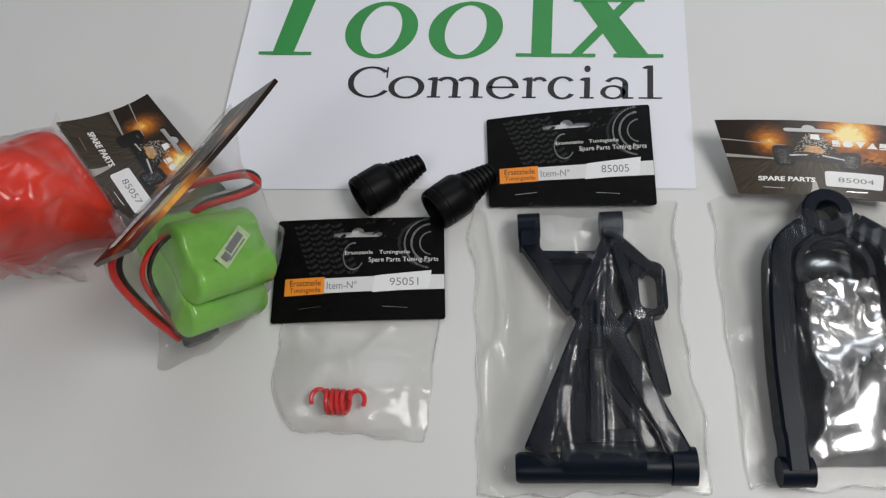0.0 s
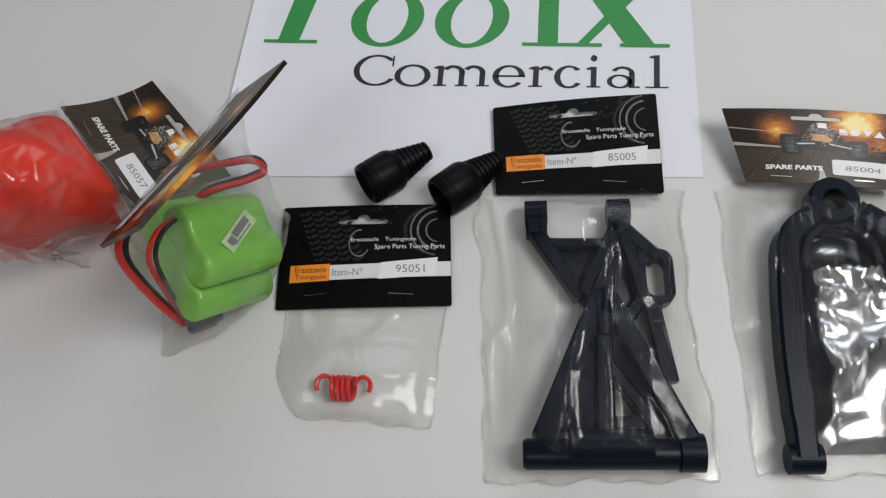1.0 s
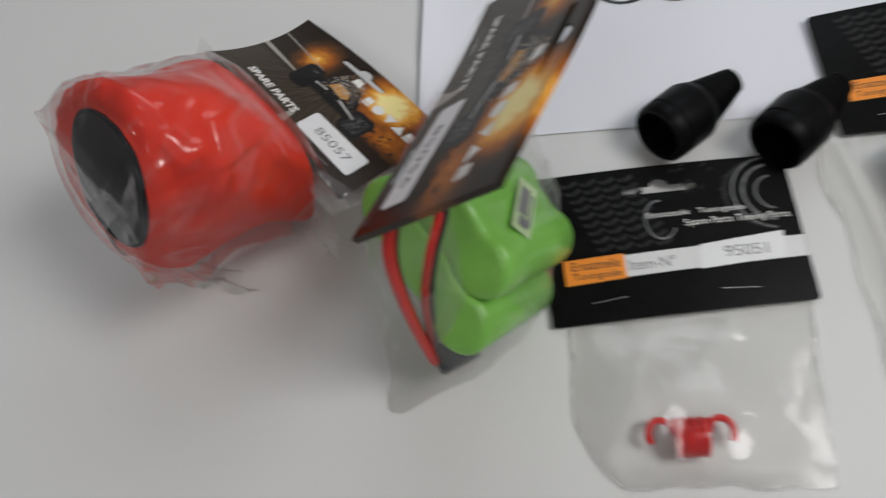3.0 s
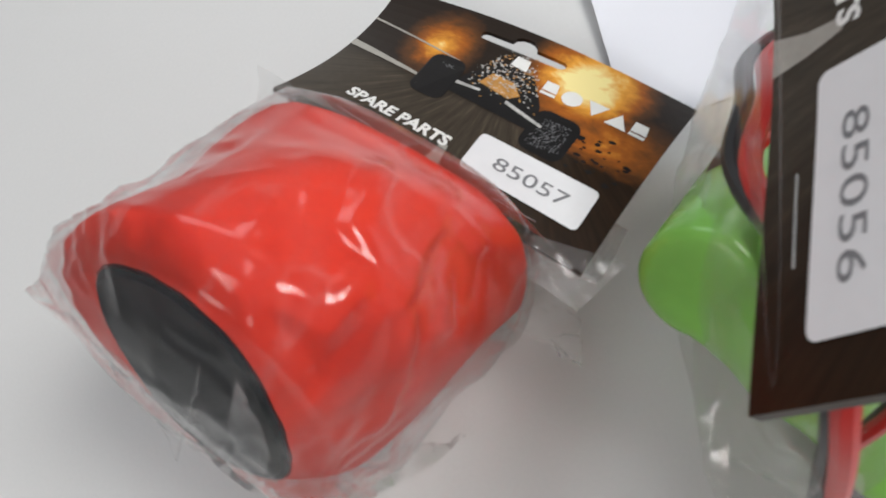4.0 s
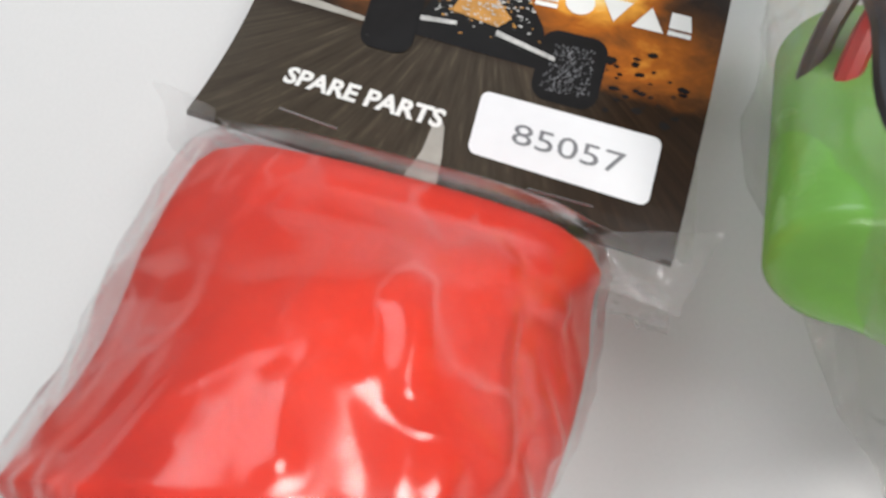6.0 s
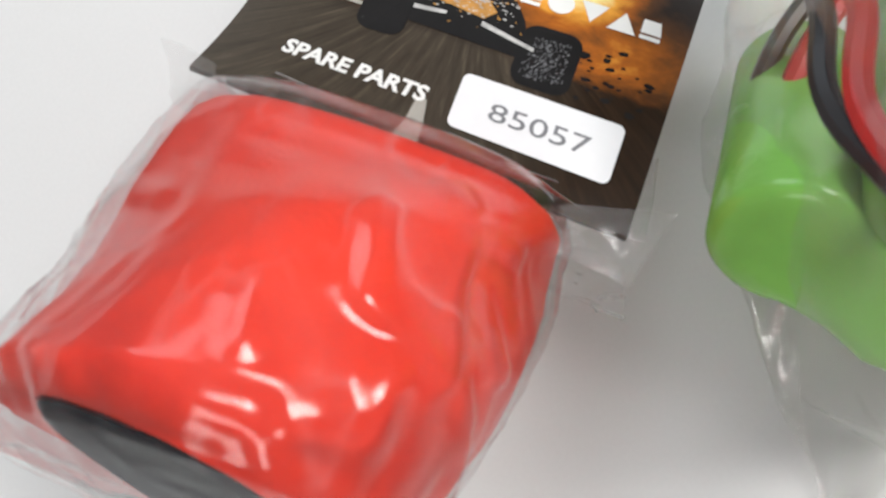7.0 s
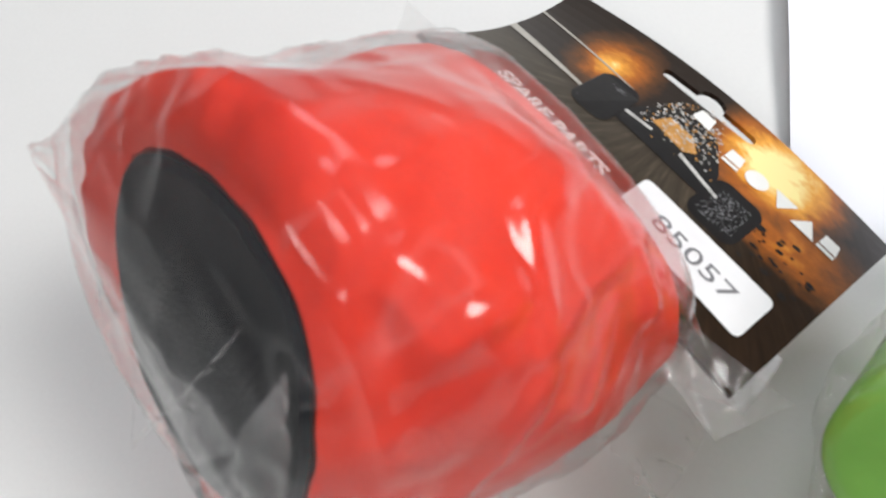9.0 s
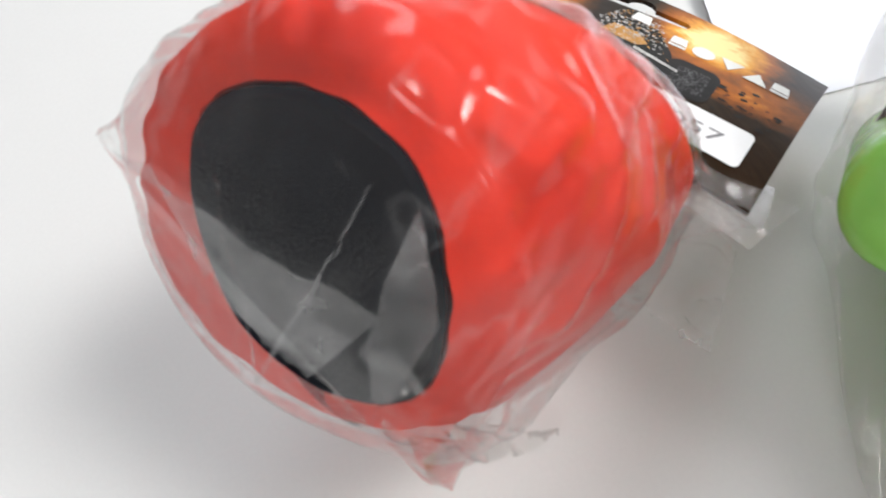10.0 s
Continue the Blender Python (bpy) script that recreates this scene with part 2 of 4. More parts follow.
def flat(outline, holes=(), step=0.004):
    """Triangles over a 2D outline with holes, fine enough to be bent."""
    loops = [dense(list(outline), step)] + [list(h) for h in holes]
    pts, edges = [], []
    for lp in loops:
        b = len(pts)
        pts += lp
        edges += [(b + i, b + (i + 1) % len(lp)) for i in range(len(lp))]
    xs, ys = [p[0] for p in loops[0]], [p[1] for p in loops[0]]
    y = min(ys) + step / 2
    while y < max(ys):
        x = min(xs) + step / 2
        while x < max(xs):
            if inside((x, y), loops[0]) and not any(inside((x, y), h) for h in loops[1:]):
                pts.append((x, y))
            x += step
        y += step
    v, _, f, *_ = geometry.delaunay_2d_cdt([Vector(p) for p in pts], edges, [], 0, 1e-7)
    faces = []
    for tri in f:
        c = sum((v[i] for i in tri), Vector((0, 0))) / len(tri)
        if inside(c, loops[0]) and not any(inside(c, h) for h in loops[1:]):
            faces.append(tri)
    return [tuple(p) for p in v], faces


def bend(shape, u, v, lift):
    """The place at u, v on a bent card, lifted along its normal."""
    p = shape(u, v)
    n = (shape(u + 0.001, v) - p).cross(shape(u, v + 0.001) - p).normalized()
    return p + n * lift


def print_on(name, verts, faces, material, parent, shape, lift, label="", uv=None, thick=0.0):
    """Lays a flat figure on a bent surface; thick gives it a back and sides."""
    n = len(verts)
    coords = [bend(shape, x, y, lift) for x, y in verts]
    polys = [tuple(f) for f in faces]
    if thick:
        coords += [bend(shape, x, y, lift - thick) for x, y in verts]
        count = {}
        for f in faces:
            for a, b in zip(f, (*f[1:], f[0])):
                count[(a, b)] = 1
        polys += [tuple(i + n for i in reversed(f)) for f in faces]
        polys += [(a, a + n, b + n, b) for a, b in count if (b, a) not in count]
    data = bpy.data.meshes.new(name)
    data.from_pydata(coords, [], polys)
    data.materials.append(material)
    if uv:
        layer = data.uv_layers.new(name="UVMap")
        for loop in data.loops:
            x, y = verts[loop.vertex_index % n]
            layer.data[loop.index].uv = (x / uv[0], y / uv[1])
    data.update()
    ob = new(name, data)
    ob.parent = parent
    if label:
        ob["label"] = label
    if name in ("picture_rubble", "picture_tread", "picture_frame", "picture_suspension", "picture_shards"):
        ob["kind"] = "stuff"
    return ob


def letters(text, x0, y0, x1, y1, slant=0.0, bold=0.0):
    """Lettering in the built-in font, fitted into a box."""
    cu = bpy.data.curves.new("lettering", "FONT")
    cu.body, cu.resolution_u, cu.shear, cu.offset = text, 3, slant, bold
    ob = bpy.data.objects.new("lettering", cu)
    scene.collection.objects.link(ob)
    data = bpy.data.meshes.new_from_object(ob.evaluated_get(bpy.context.evaluated_depsgraph_get()))
    v = [(p.co.x, p.co.y) for p in data.vertices]
    f = [tuple(p.vertices) for p in data.polygons]
    bpy.data.objects.remove(ob)
    bpy.data.meshes.remove(data)
    xs, ys = [p[0] for p in v], [p[1] for p in v]
    sx, sy = (x1 - x0) / (max(xs) - min(xs)), (y1 - y0) / (max(ys) - min(ys))
    return [(x0 + (x - min(xs)) * sx, y0 + (y - min(ys)) * sy) for x, y in v], f


def figures(*polys):
    """Several simple outlines as one flat figure."""
    v, f = [], []
    for poly in polys:
        b = len(v)
        v += list(poly)
        f.append(tuple(range(b, b + len(poly))))
    return v, f


def ring_figure(cx, cy, rx, ry, tx, ty, n=36, a0=0.0, a1=360.0, tilt=0.0):
    """An oval band, tx and ty wide."""
    v, f = [], []
    full = abs(a1 - a0 - 360) < 1e-6
    m = n if full else n + 1
    for i in range(m):
        a = radians(a0 + (a1 - a0) * i / n)
        for k in (0, 1):
            x, y = (rx - k * tx) * math.cos(a), (ry - k * ty) * math.sin(a)
            v.append((cx + x + tilt * y, cy + y))
    for i in range(n):
        j = (i + 1) % m
        f.append((2 * i, 2 * j, 2 * j + 1, 2 * i + 1))
    return v, f


def rows_to_shape(corners, bow=None):
    """A card's surface from its four corners (lower left, lower right, upper right, upper left)."""
    a, b, c, d = (Vector(p) for p in corners)

    def place(u, v):
        p = a * (1 - u) * (1 - v) + b * u * (1 - v) + c * u * v + d * (1 - u) * v
        return p + (Vector(bow(u, v)) if bow else Vector())
    return place


ink_white = surface("ink_white", (0.8, 0.79, 0.76), 0.4, vary=0.05)
ink_grey = surface("ink_grey", (0.2, 0.2, 0.21), 0.5, vary=0.15)
ink_orange = surface("ink_orange", (0.85, 0.27, 0.02), 0.4, vary=0.06)
ink_amber = surface("ink_amber", (0.5, 0.24, 0.05), 0.4, vary=0.25, blotch=400)
ink_dark = surface("ink_dark", (0.008, 0.007, 0.007), 0.35, spec=0.25, vary=0.3)
ink_tread = surface("ink_tread", (0.022, 0.022, 0.022), 0.35, spec=0.15, vary=0.4, blotch=300)
ink_steel = surface("ink_steel", (0.14, 0.14, 0.145), 0.35, vary=0.5, blotch=250)
ink_silver = surface("ink_silver", (0.5, 0.49, 0.47), 0.35, vary=0.4, blotch=500)
ink_lane = surface("ink_lane", (0.36, 0.34, 0.3), 0.35, vary=0.12, blotch=300)
sticker_white = surface("sticker_white", (0.78, 0.78, 0.79), 0.45, vary=0.03)
strip_white = surface("strip_white", (0.7, 0.7, 0.7), 0.35, vary=0.04)
card_black = surface("card_black", (0.004, 0.004, 0.004), 0.3, spec=0.1, vary=0.4, blotch=120, bump=0.05)
staple_steel = surface("staple_steel", (0.6, 0.6, 0.6), 0.25, metal=1.0, vary=0.1)


def racing_print():
    """Printed picture: a grey-brown road below, a dark sky with bursts of fire above."""
    k = Nodes("racing_print")
    uv = k.coords("UV")
    split = k.n("ShaderNodeSeparateXYZ")
    k.link(uv, split.inputs[0])
    u, v = split.outputs[0], split.outputs[1]

    def burst(cu, cv, ru, rv):
        a = k.math("DIVIDE", k.math("SUBTRACT", u, cu), ru)
        b = k.math("DIVIDE", k.math("SUBTRACT", v, cv), rv)
        return k.math("SUBTRACT", 1.0, k.math("SQRT", k.math("ADD", k.math("MULTIPLY", a, a), k.math("MULTIPLY", b, b))), True)

    cloud = k.noise(7.0, 8, 0.62, uv, 0.9)
    wisp = k.noise(22.0, 6, 0.6, uv, 0.6)
    heat = k.math("MAXIMUM", burst(0.72, 0.84, 0.23, 0.36), k.math("MULTIPLY", burst(0.27, 0.72, 0.16, 0.3), 0.62))
    heat = k.math("MAXIMUM", heat, k.math("MULTIPLY", burst(0.86, 0.55, 0.32, 0.34), 0.5))
    heat = k.math("ADD", k.math("MULTIPLY", heat, k.math("ADD", 0.35, k.math("MULTIPLY", cloud, 1.1))), k.math("MULTIPLY", k.math("SUBTRACT", wisp, 0.5), 0.18))
    fire = k.ramp(heat, (0.06, (0.02, 0.013, 0.009)), (0.2, (0.1, 0.04, 0.014)), (0.36, (0.38, 0.11, 0.014)), (0.52, (0.8, 0.36, 0.05)), (0.68, (0.95, 0.8, 0.35)))
    # the road's streaks run to a far point
    du = k.math("SUBTRACT", u, 0.52)
    dv = k.math("SUBTRACT", 0.78, v)
    fan = k.math("DIVIDE", du, k.math("MAXIMUM", dv, 0.05))
    pack = k.n("ShaderNodeCombineXYZ")
    k.link(fan, pack.inputs[0])
    k.link(k.math("MULTIPLY", v, 0.15), pack.inputs[1])
    streak = k.noise(26.0, 5, 0.7, pack.outputs[0])
    road = k.ramp(streak, (0.3, (0.028, 0.021, 0.014)), (0.55, (0.055, 0.043, 0.03)), (0.75, (0.11, 0.088, 0.062)))
    edge = k.ramp(k.math("ADD", v, k.math("MULTIPLY", k.math("SUBTRACT", wisp, 0.5), 0.06)), (0.43, (0, 0, 0)), (0.5, (1, 1, 1)))
    dusk = k.ramp(u, (0.62, (1, 1, 1)), (0.85, (0.45, 0.3, 0.2)))
    low = k.n("ShaderNodeMix")
    low.data_type, low.blend_type = "RGBA", "MULTIPLY"
    low.inputs[0].default_value = 1.0
    k.link(road, low.inputs[6])
    k.link(dusk, low.inputs[7])
    k.base(k.mix(edge, low.outputs[2], fire), 0.32, 0.0, 0.18)
    k.link(k.bump(k.noise(40, 2), 0.1, 0.0005), k.b.inputs["Normal"])
    return k.mat


RACING = racing_print()
EDGE_CREAM = surface("card_edge", (0.55, 0.5, 0.4), 0.6, vary=0.1)


def staple(parent, shape, x, y, w, skew=0.0):
    bm = bmesh.new()
    pts = [bend(shape, x, y, -0.0003), bend(shape, x, y, 0.0004), bend(shape, x + w, y + skew, 0.0004), bend(shape, x + w, y + skew, -0.0003)]
    tube(bm, pts, 0.00022, 6)
    part("staple", bm, staple_steel, parent, "thin steel staple")


def racing_card(parent, shape, number, seed, thick=0.001):
    """A header card with a racing picture; shape takes u and v from 0 to 1."""
    W, H = 0.0925, 0.061
    rng = random.Random(seed)
    at = lambda x, y: shape(x / W, y / H)
    put = lambda name, fig, mat, lift, par, label="": print_on(name, fig[0], fig[1], mat, par, at, lift, label)
    box = lambda a, b, c, d: [(a * W, b * H), (c * W, b * H), (c * W, d * H), (a * W, d * H)]
    slot = euro_slot(0.5 * W, 0.875 * H, 0.026, 0.0032)
    v, f = flat([(0, 0), (W, 0), (W, H), (0, H)], [slot], 0.0035)
    card = print_on("header_card", v, f, RACING, parent, at, 0.0005, "glossy header card with a fiery racing picture", (W, H), thick)
    # left verge and white lane
    put("verge_line", flat([(0, 0.50 * H), (0.3 * W, 0.47 * H), (0.3 * W, 0.485 * H), (0, 0.545 * H)], (), 0.003), ink_lane, 0.0006, card)
    put("light_streak", flat([(0.0, 0.735 * H), (0.36 * W, 0.655 * H), (0.36 * W, 0.662 * H), (0, 0.75 * H)], (), 0.003), ink_lane, 0.00062, card)
    put("lane_line", flat([(0.455 * W, 0), (0.525 * W, 0), (0.52 * W, 0.10 * H), (0.508 * W, 0.195 * H), (0.485 * W, 0.195 * H), (0.478 * W, 0.10 * H)], (), 0.003), ink_lane, 0.0006, card)
    # the buggy: tyres, arms, body, bumper
    for a, b, c, d in ((0.275, 0.385, 0.395, 0.66), (0.655, 0.36, 0.79, 0.60)):
        put("picture_tyre", figures(rounded(a * W, b * H, c * W, d * H, 0.0032)), ink_dark, 0.00064, card)
        bits = []
        for _ in range(240):
            x, y = rng.triangular(a + 0.012, c - 0.02), rng.uniform(b + 0.03, d - 0.05)
            s = rng.uniform(0.002, 0.007)
            bits.append([(x * W, y * H), ((x + s) * W, (y + s * 0.4) * H), ((x + s * 0.7) * W, (y + s * 1.6) * H)])
        put("picture_tread", figures(*bits), ink_steel, 0.00068, card)
    put("picture_body", flat([(0.37 * W, 0.47 * H), (0.69 * W, 0.45 * H), (0.65 * W, 0.60 * H), (0.585 * W, 0.74 * H), (0.48 * W, 0.75 * H), (0.41 * W, 0.61 * H)], (), 0.003), ink_dark, 0.00062, card)
    put("picture_bumper", figures([(0.455 * W, 0.585 * H), (0.56 * W, 0.56 * H), (0.585 * W, 0.60 * H), (0.545 * W, 0.66 * H), (0.475 * W, 0.665 * H)]), ink_amber, 0.00068, card)
    put("picture_arm", figures([(0.37 * W, 0.52 * H), (0.475 * W, 0.535 * H), (0.475 * W, 0.55 * H), (0.37 * W, 0.54 * H)], [(0.56 * W, 0.53 * H), (0.69 * W, 0.49 * H), (0.69 * W, 0.505 * H), (0.56 * W, 0.55 * H)]), ink_silver, 0.0007, card)
    pale, gold = [], []
    for _ in range(520):
        x, y = rng.gauss(0.52, 0.07), rng.triangular(0.5, 0.86, 0.74)
        if abs(x - 0.52) > 0.165 - 0.33 * (y - 0.47):
            continue
        s, q = rng.uniform(0.002, 0.009), rng.uniform(-0.6, 0.6)
        (gold if rng.random() < 0.28 else pale).append([(x * W, y * H), ((x + s) * W, (y + s * q) * H), ((x + s * 0.8) * W, (y + s * (q + 0.9)) * H), ((x - s * 0.1) * W, (y + s * 0.7) * H)])
    put("picture_frame", figures(*pale), ink_silver, 0.00072, card)
    put("picture_suspension", figures(*gold), ink_amber, 0.00074, card)
    put("picture_window", figures([(0.5 * W, 0.755 * H), (0.555 * W, 0.745 * H), (0.548 * W, 0.815 * H), (0.505 * W, 0.82 * H)]), ink_white, 0.00076, card)
    dark = []
    for _ in range(30):
        x, y, s = rng.uniform(0.79, 0.95), rng.gauss(0.47, 0.05), rng.uniform(0.004, 0.016)
        dark.append([((x + s * 1.3 * math.cos(a) * rng.uniform(0.5, 1)) * W, (y + 1.1 * s * math.sin(a) * rng.uniform(0.5, 1)) * H) for a in (0, 1, 2, 3, 4, 5)])
    put("picture_rubble", figures(*dark), ink_dark, 0.00062, card)
    # plain white shapes where the maker's mark stands
    y0, h = 0.672 * H, 0.082 * H
    at_u = lambda x, y: (x * W, y0 + y * h)
    for x0, x1 in ((0.622, 0.668), (0.892, 0.938)):
        put("maker_mark", figures([at_u(x0, 0), at_u(x1, 0), at_u(x1, 0.2), at_u(x0, 0.2)]), ink_white, 0.0007, card)
        put("maker_mark", figures([at_u(x0, 0.3), at_u(x1, 0.3), at_u(x1 - 0.008, 1), at_u(x0, 1)]), ink_white, 0.0007, card)
    put("maker_mark", figures(*[[(p.x, p.y) for p in (Vector((0.711 * W + 0.03 * W * math.cos(q), y0 + h * (0.5 + 0.54 * math.sin(q)))) for q in (k * math.pi / 8 for k in range(16)))]]), ink_white, 0.0007, card)
    put("maker_mark", figures([at_u(0.752, 1), at_u(0.783, 0), at_u(0.814, 1)]), ink_white, 0.0007, card)
    put("maker_mark", figures([at_u(0.82, 0), at_u(0.884, 0), at_u(0.852, 1)]), ink_white, 0.0007, card)
    put("lettering", letters("SPARE PARTS", 0.15 * W, 0.18 * H, 0.505 * W, 0.243 * H, 0.12, 0.04), ink_white, 0.0007, card)
    st = put("sticker", flat(rounded(0.565 * W, 0.135 * H, 0.93 * W, 0.338 * H, 0.0016), (), 0.004), sticker_white, 0.0008, card, "small white paper sticker")
    put("number", letters(number, 0.645 * W, 0.2 * H, 0.87 * W, 0.264 * H), ink_grey, 0.00088, st)
    staple(card, at, 0.17 * W, 0.095 * H, 0.012, -0.0005)
    staple(card, at, 0.70 * W, 0.085 * H, 0.012, 0.0004)
    return card


def tuning_card(parent, shape, number, seed):
    """A black header card with tyre and wheel pictures, an orange label and a white strip."""
    W, H = 0.0985, 0.062
    rng = random.Random(seed)
    at = lambda x, y: shape(x / W, y / H)
    put = lambda name, fig, mat, lift, par, label="": print_on(name, fig[0], fig[1], mat, par, at, lift, label)
    slot = euro_slot(0.49 * W, 0.835 * H, 0.029, 0.0032)
    v, f = flat(rounded(0, 0, W, H, 0.0016), [slot], 0.005)
    card = print_on("header_card", v, f, card_black, parent, at, 0.0005, "glossy black header card with tyre pictures", (W, H), 0.001)
    treads = []
    for row in range(4):
        for i in range(15):
            t = i / 15
            x = (0.13 + 0.075 * row + 0.2 * t) * W
            y = (0.93 - 0.86 * t) * H
            if y / H < 0.47:
                continue
            s = 0.0017
            treads.append([(x, y), (x + s * 1.9, y + s * 1.1), (x + s * 2.4, y + s * 0.2), (x + s * 0.5, y - s * 1.0)])
            treads.append([(x - s * 1.7, y + s * 0.2), (x - s * 0.3, y + s * 0.1), (x + s * 0.1, y - s * 0.9), (x - s * 1.3, y - s * 0.8)])
    put("picture_tread", figures(*treads), ink_tread, 0.00058, card)
    for r, w_, a0, a1 in ((0.024, 0.0016, 60, 250), (0.0175, 0.0009, 40, 260), (0.0125, 0.0012, 20, 290), (0.0075, 0.0008, 0, 300)):
        put("picture_wheel", ring_figure(0.93 * W, 0.74 * H, min(r, 0.068 * W + r * 0.55), min(r, 0.0158), w_, w_, 30, 95, 262), ink_tread if r > 0.02 else ink_steel, 0.00058, card)
    put("picture_wheel", ring_figure(0.47 * W, 0.62 * H, 0.0062, 0.0085, 0.0007, 0.0009, 30, 80, 330), ink_steel, 0.00058, card)
    shards = []
    for _ in range(14):
        x, y, s = rng.uniform(0.52, 0.78), rng.uniform(0.72, 0.97), rng.uniform(0.02, 0.05)
        shards.append([(x * W, y * H), ((x + s) * W, (y + 0.02) * H), ((x + s * 0.8) * W, (y + 0.04) * H)])
    put("picture_shards", figures(*shards), ink_tread, 0.00057, card)
    put("lettering", letters("Ersatzteile   Tuningteile", 0.42 * W, 0.625 * H, 0.80 * W, 0.672 * H), ink_white, 0.0007, card)
    put("lettering", letters("Spare Parts Tuning Parts", 0.56 * W, 0.545 * H, 0.965 * W, 0.605 * H), ink_white, 0.0007, card)
    strip = put("strip", flat([(0.305 * W, 0.268 * H), (0.998 * W, 0.288 * H), (0.998 * W, 0.43 * H), (0.305 * W, 0.41 * H)], (), 0.008), strip_white, 0.00062, card, "white item number strip")
    put("lettering", letters("Item-Nº", 0.32 * W, 0.305 * H, 0.495 * W, 0.375 * H), ink_grey, 0.0007, strip)
    tag = put("orange_label", flat([(0.07 * W, 0.25 * H), (0.305 * W, 0.262 * H), (0.305 * W, 0.425 * H), (0.07 * W, 0.415 * H)], (), 0.008), ink_orange, 0.00064, card, "orange printed label")
    put("lettering", letters("Ersatzteile", 0.10 * W, 0.343 * H, 0.285 * W, 0.40 * H), ink_black, 0.00072, tag)
    put("lettering", letters("Tuningteile", 0.10 * W, 0.268 * H, 0.285 * W, 0.325 * H), ink_black, 0.00072, tag)
    st = put("sticker", flat([(0.585 * W, 0.265 * H), (0.91 * W, 0.295 * H), (0.925 * W, 0.47 * H), (0.60 * W, 0.425 * H)], (), 0.008), sticker_white, 0.00078, card, "small white paper sticker")
    put("number", letters(number, 0.685 * W, 0.325 * H, 0.85 * W, 0.40 * H), ink_grey, 0.00086, st)
    staple(card, at, 0.16 * W, 0.125 * H, 0.013, 0.0012)
    staple(card, at, 0.645 * W, 0.13 * H, 0.014, -0.001)
    return card


# ---- print on the sheet ----
sheet_at = lambda x, y: Vector((x, y, sheet_z(x, y)))


def serif_word():
    """The word Comercial in a light roman style: thick stems, thin joins, flat feet; one figure a letter."""
    bar = lambda x0, y0, x1, y1: [(x0, y0), (x1, y0), (x1, y1), (x0, y1)]
    stem = lambda x, h, foot=12: [bar(x - 5, 2, x + 5, h), bar(x - foot, 0, x + foot, 2.6), [(x - 5, h), (x - 13, h - 3), (x - 13, h - 5), (x - 5, h - 6)]]

    def joined(*figs):
        v, f = [], []
        for fv, ff in figs:
            f += [tuple(i + len(v) for i in face) for face in ff]
            v += fv
        return v, f

    def bowl(cx, cy, rx, ry, a0=0.0, a1=360.0, tx=11, ty=3.6):
        return ring_figure(cx, cy, rx, ry, tx, ty, 28, a0, a1)

    return [
        joined(bowl(42, 27, 42, 28, 42, 325), figures(bar(70, 34, 73, 53))),
        bowl(109, 18, 33, 20),
        joined(figures(*stem(160, 36), bar(193, 2, 203, 26), bar(187, 0, 209, 2.6), bar(230, 2, 240, 26), bar(225, 0, 248, 2.6)), bowl(182, 24, 21, 13, 0, 150, 10, 5), bowl(219, 24, 21, 13, 0, 150, 10, 5)),
        joined(bowl(282, 18, 29, 20, 0, 325), figures(bar(258, 17, 311, 20))),
        joined(figures(*stem(330, 36)), bowl(347, 25, 15, 12, 25, 150, 7, 5)),
        bowl(388, 18, 26, 20, 40, 325),
        joined(figures(*stem(431, 36), [(431 + 6 * math.cos(a), 51 + 6 * math.sin(a)) for a in (0, 0.8, 1.6, 2.4, 3.2, 4.0, 4.8, 5.6)])),
        joined(figures(bar(492, 2, 502, 26), bar(492, 0, 511, 2.6)), bowl(476, 11, 22, 12, 0, 360, 9, 3), bowl(481, 24, 21, 13, 0, 155, 9, 4)),
        joined(figures(*stem(540, 57, 20))),
    ]


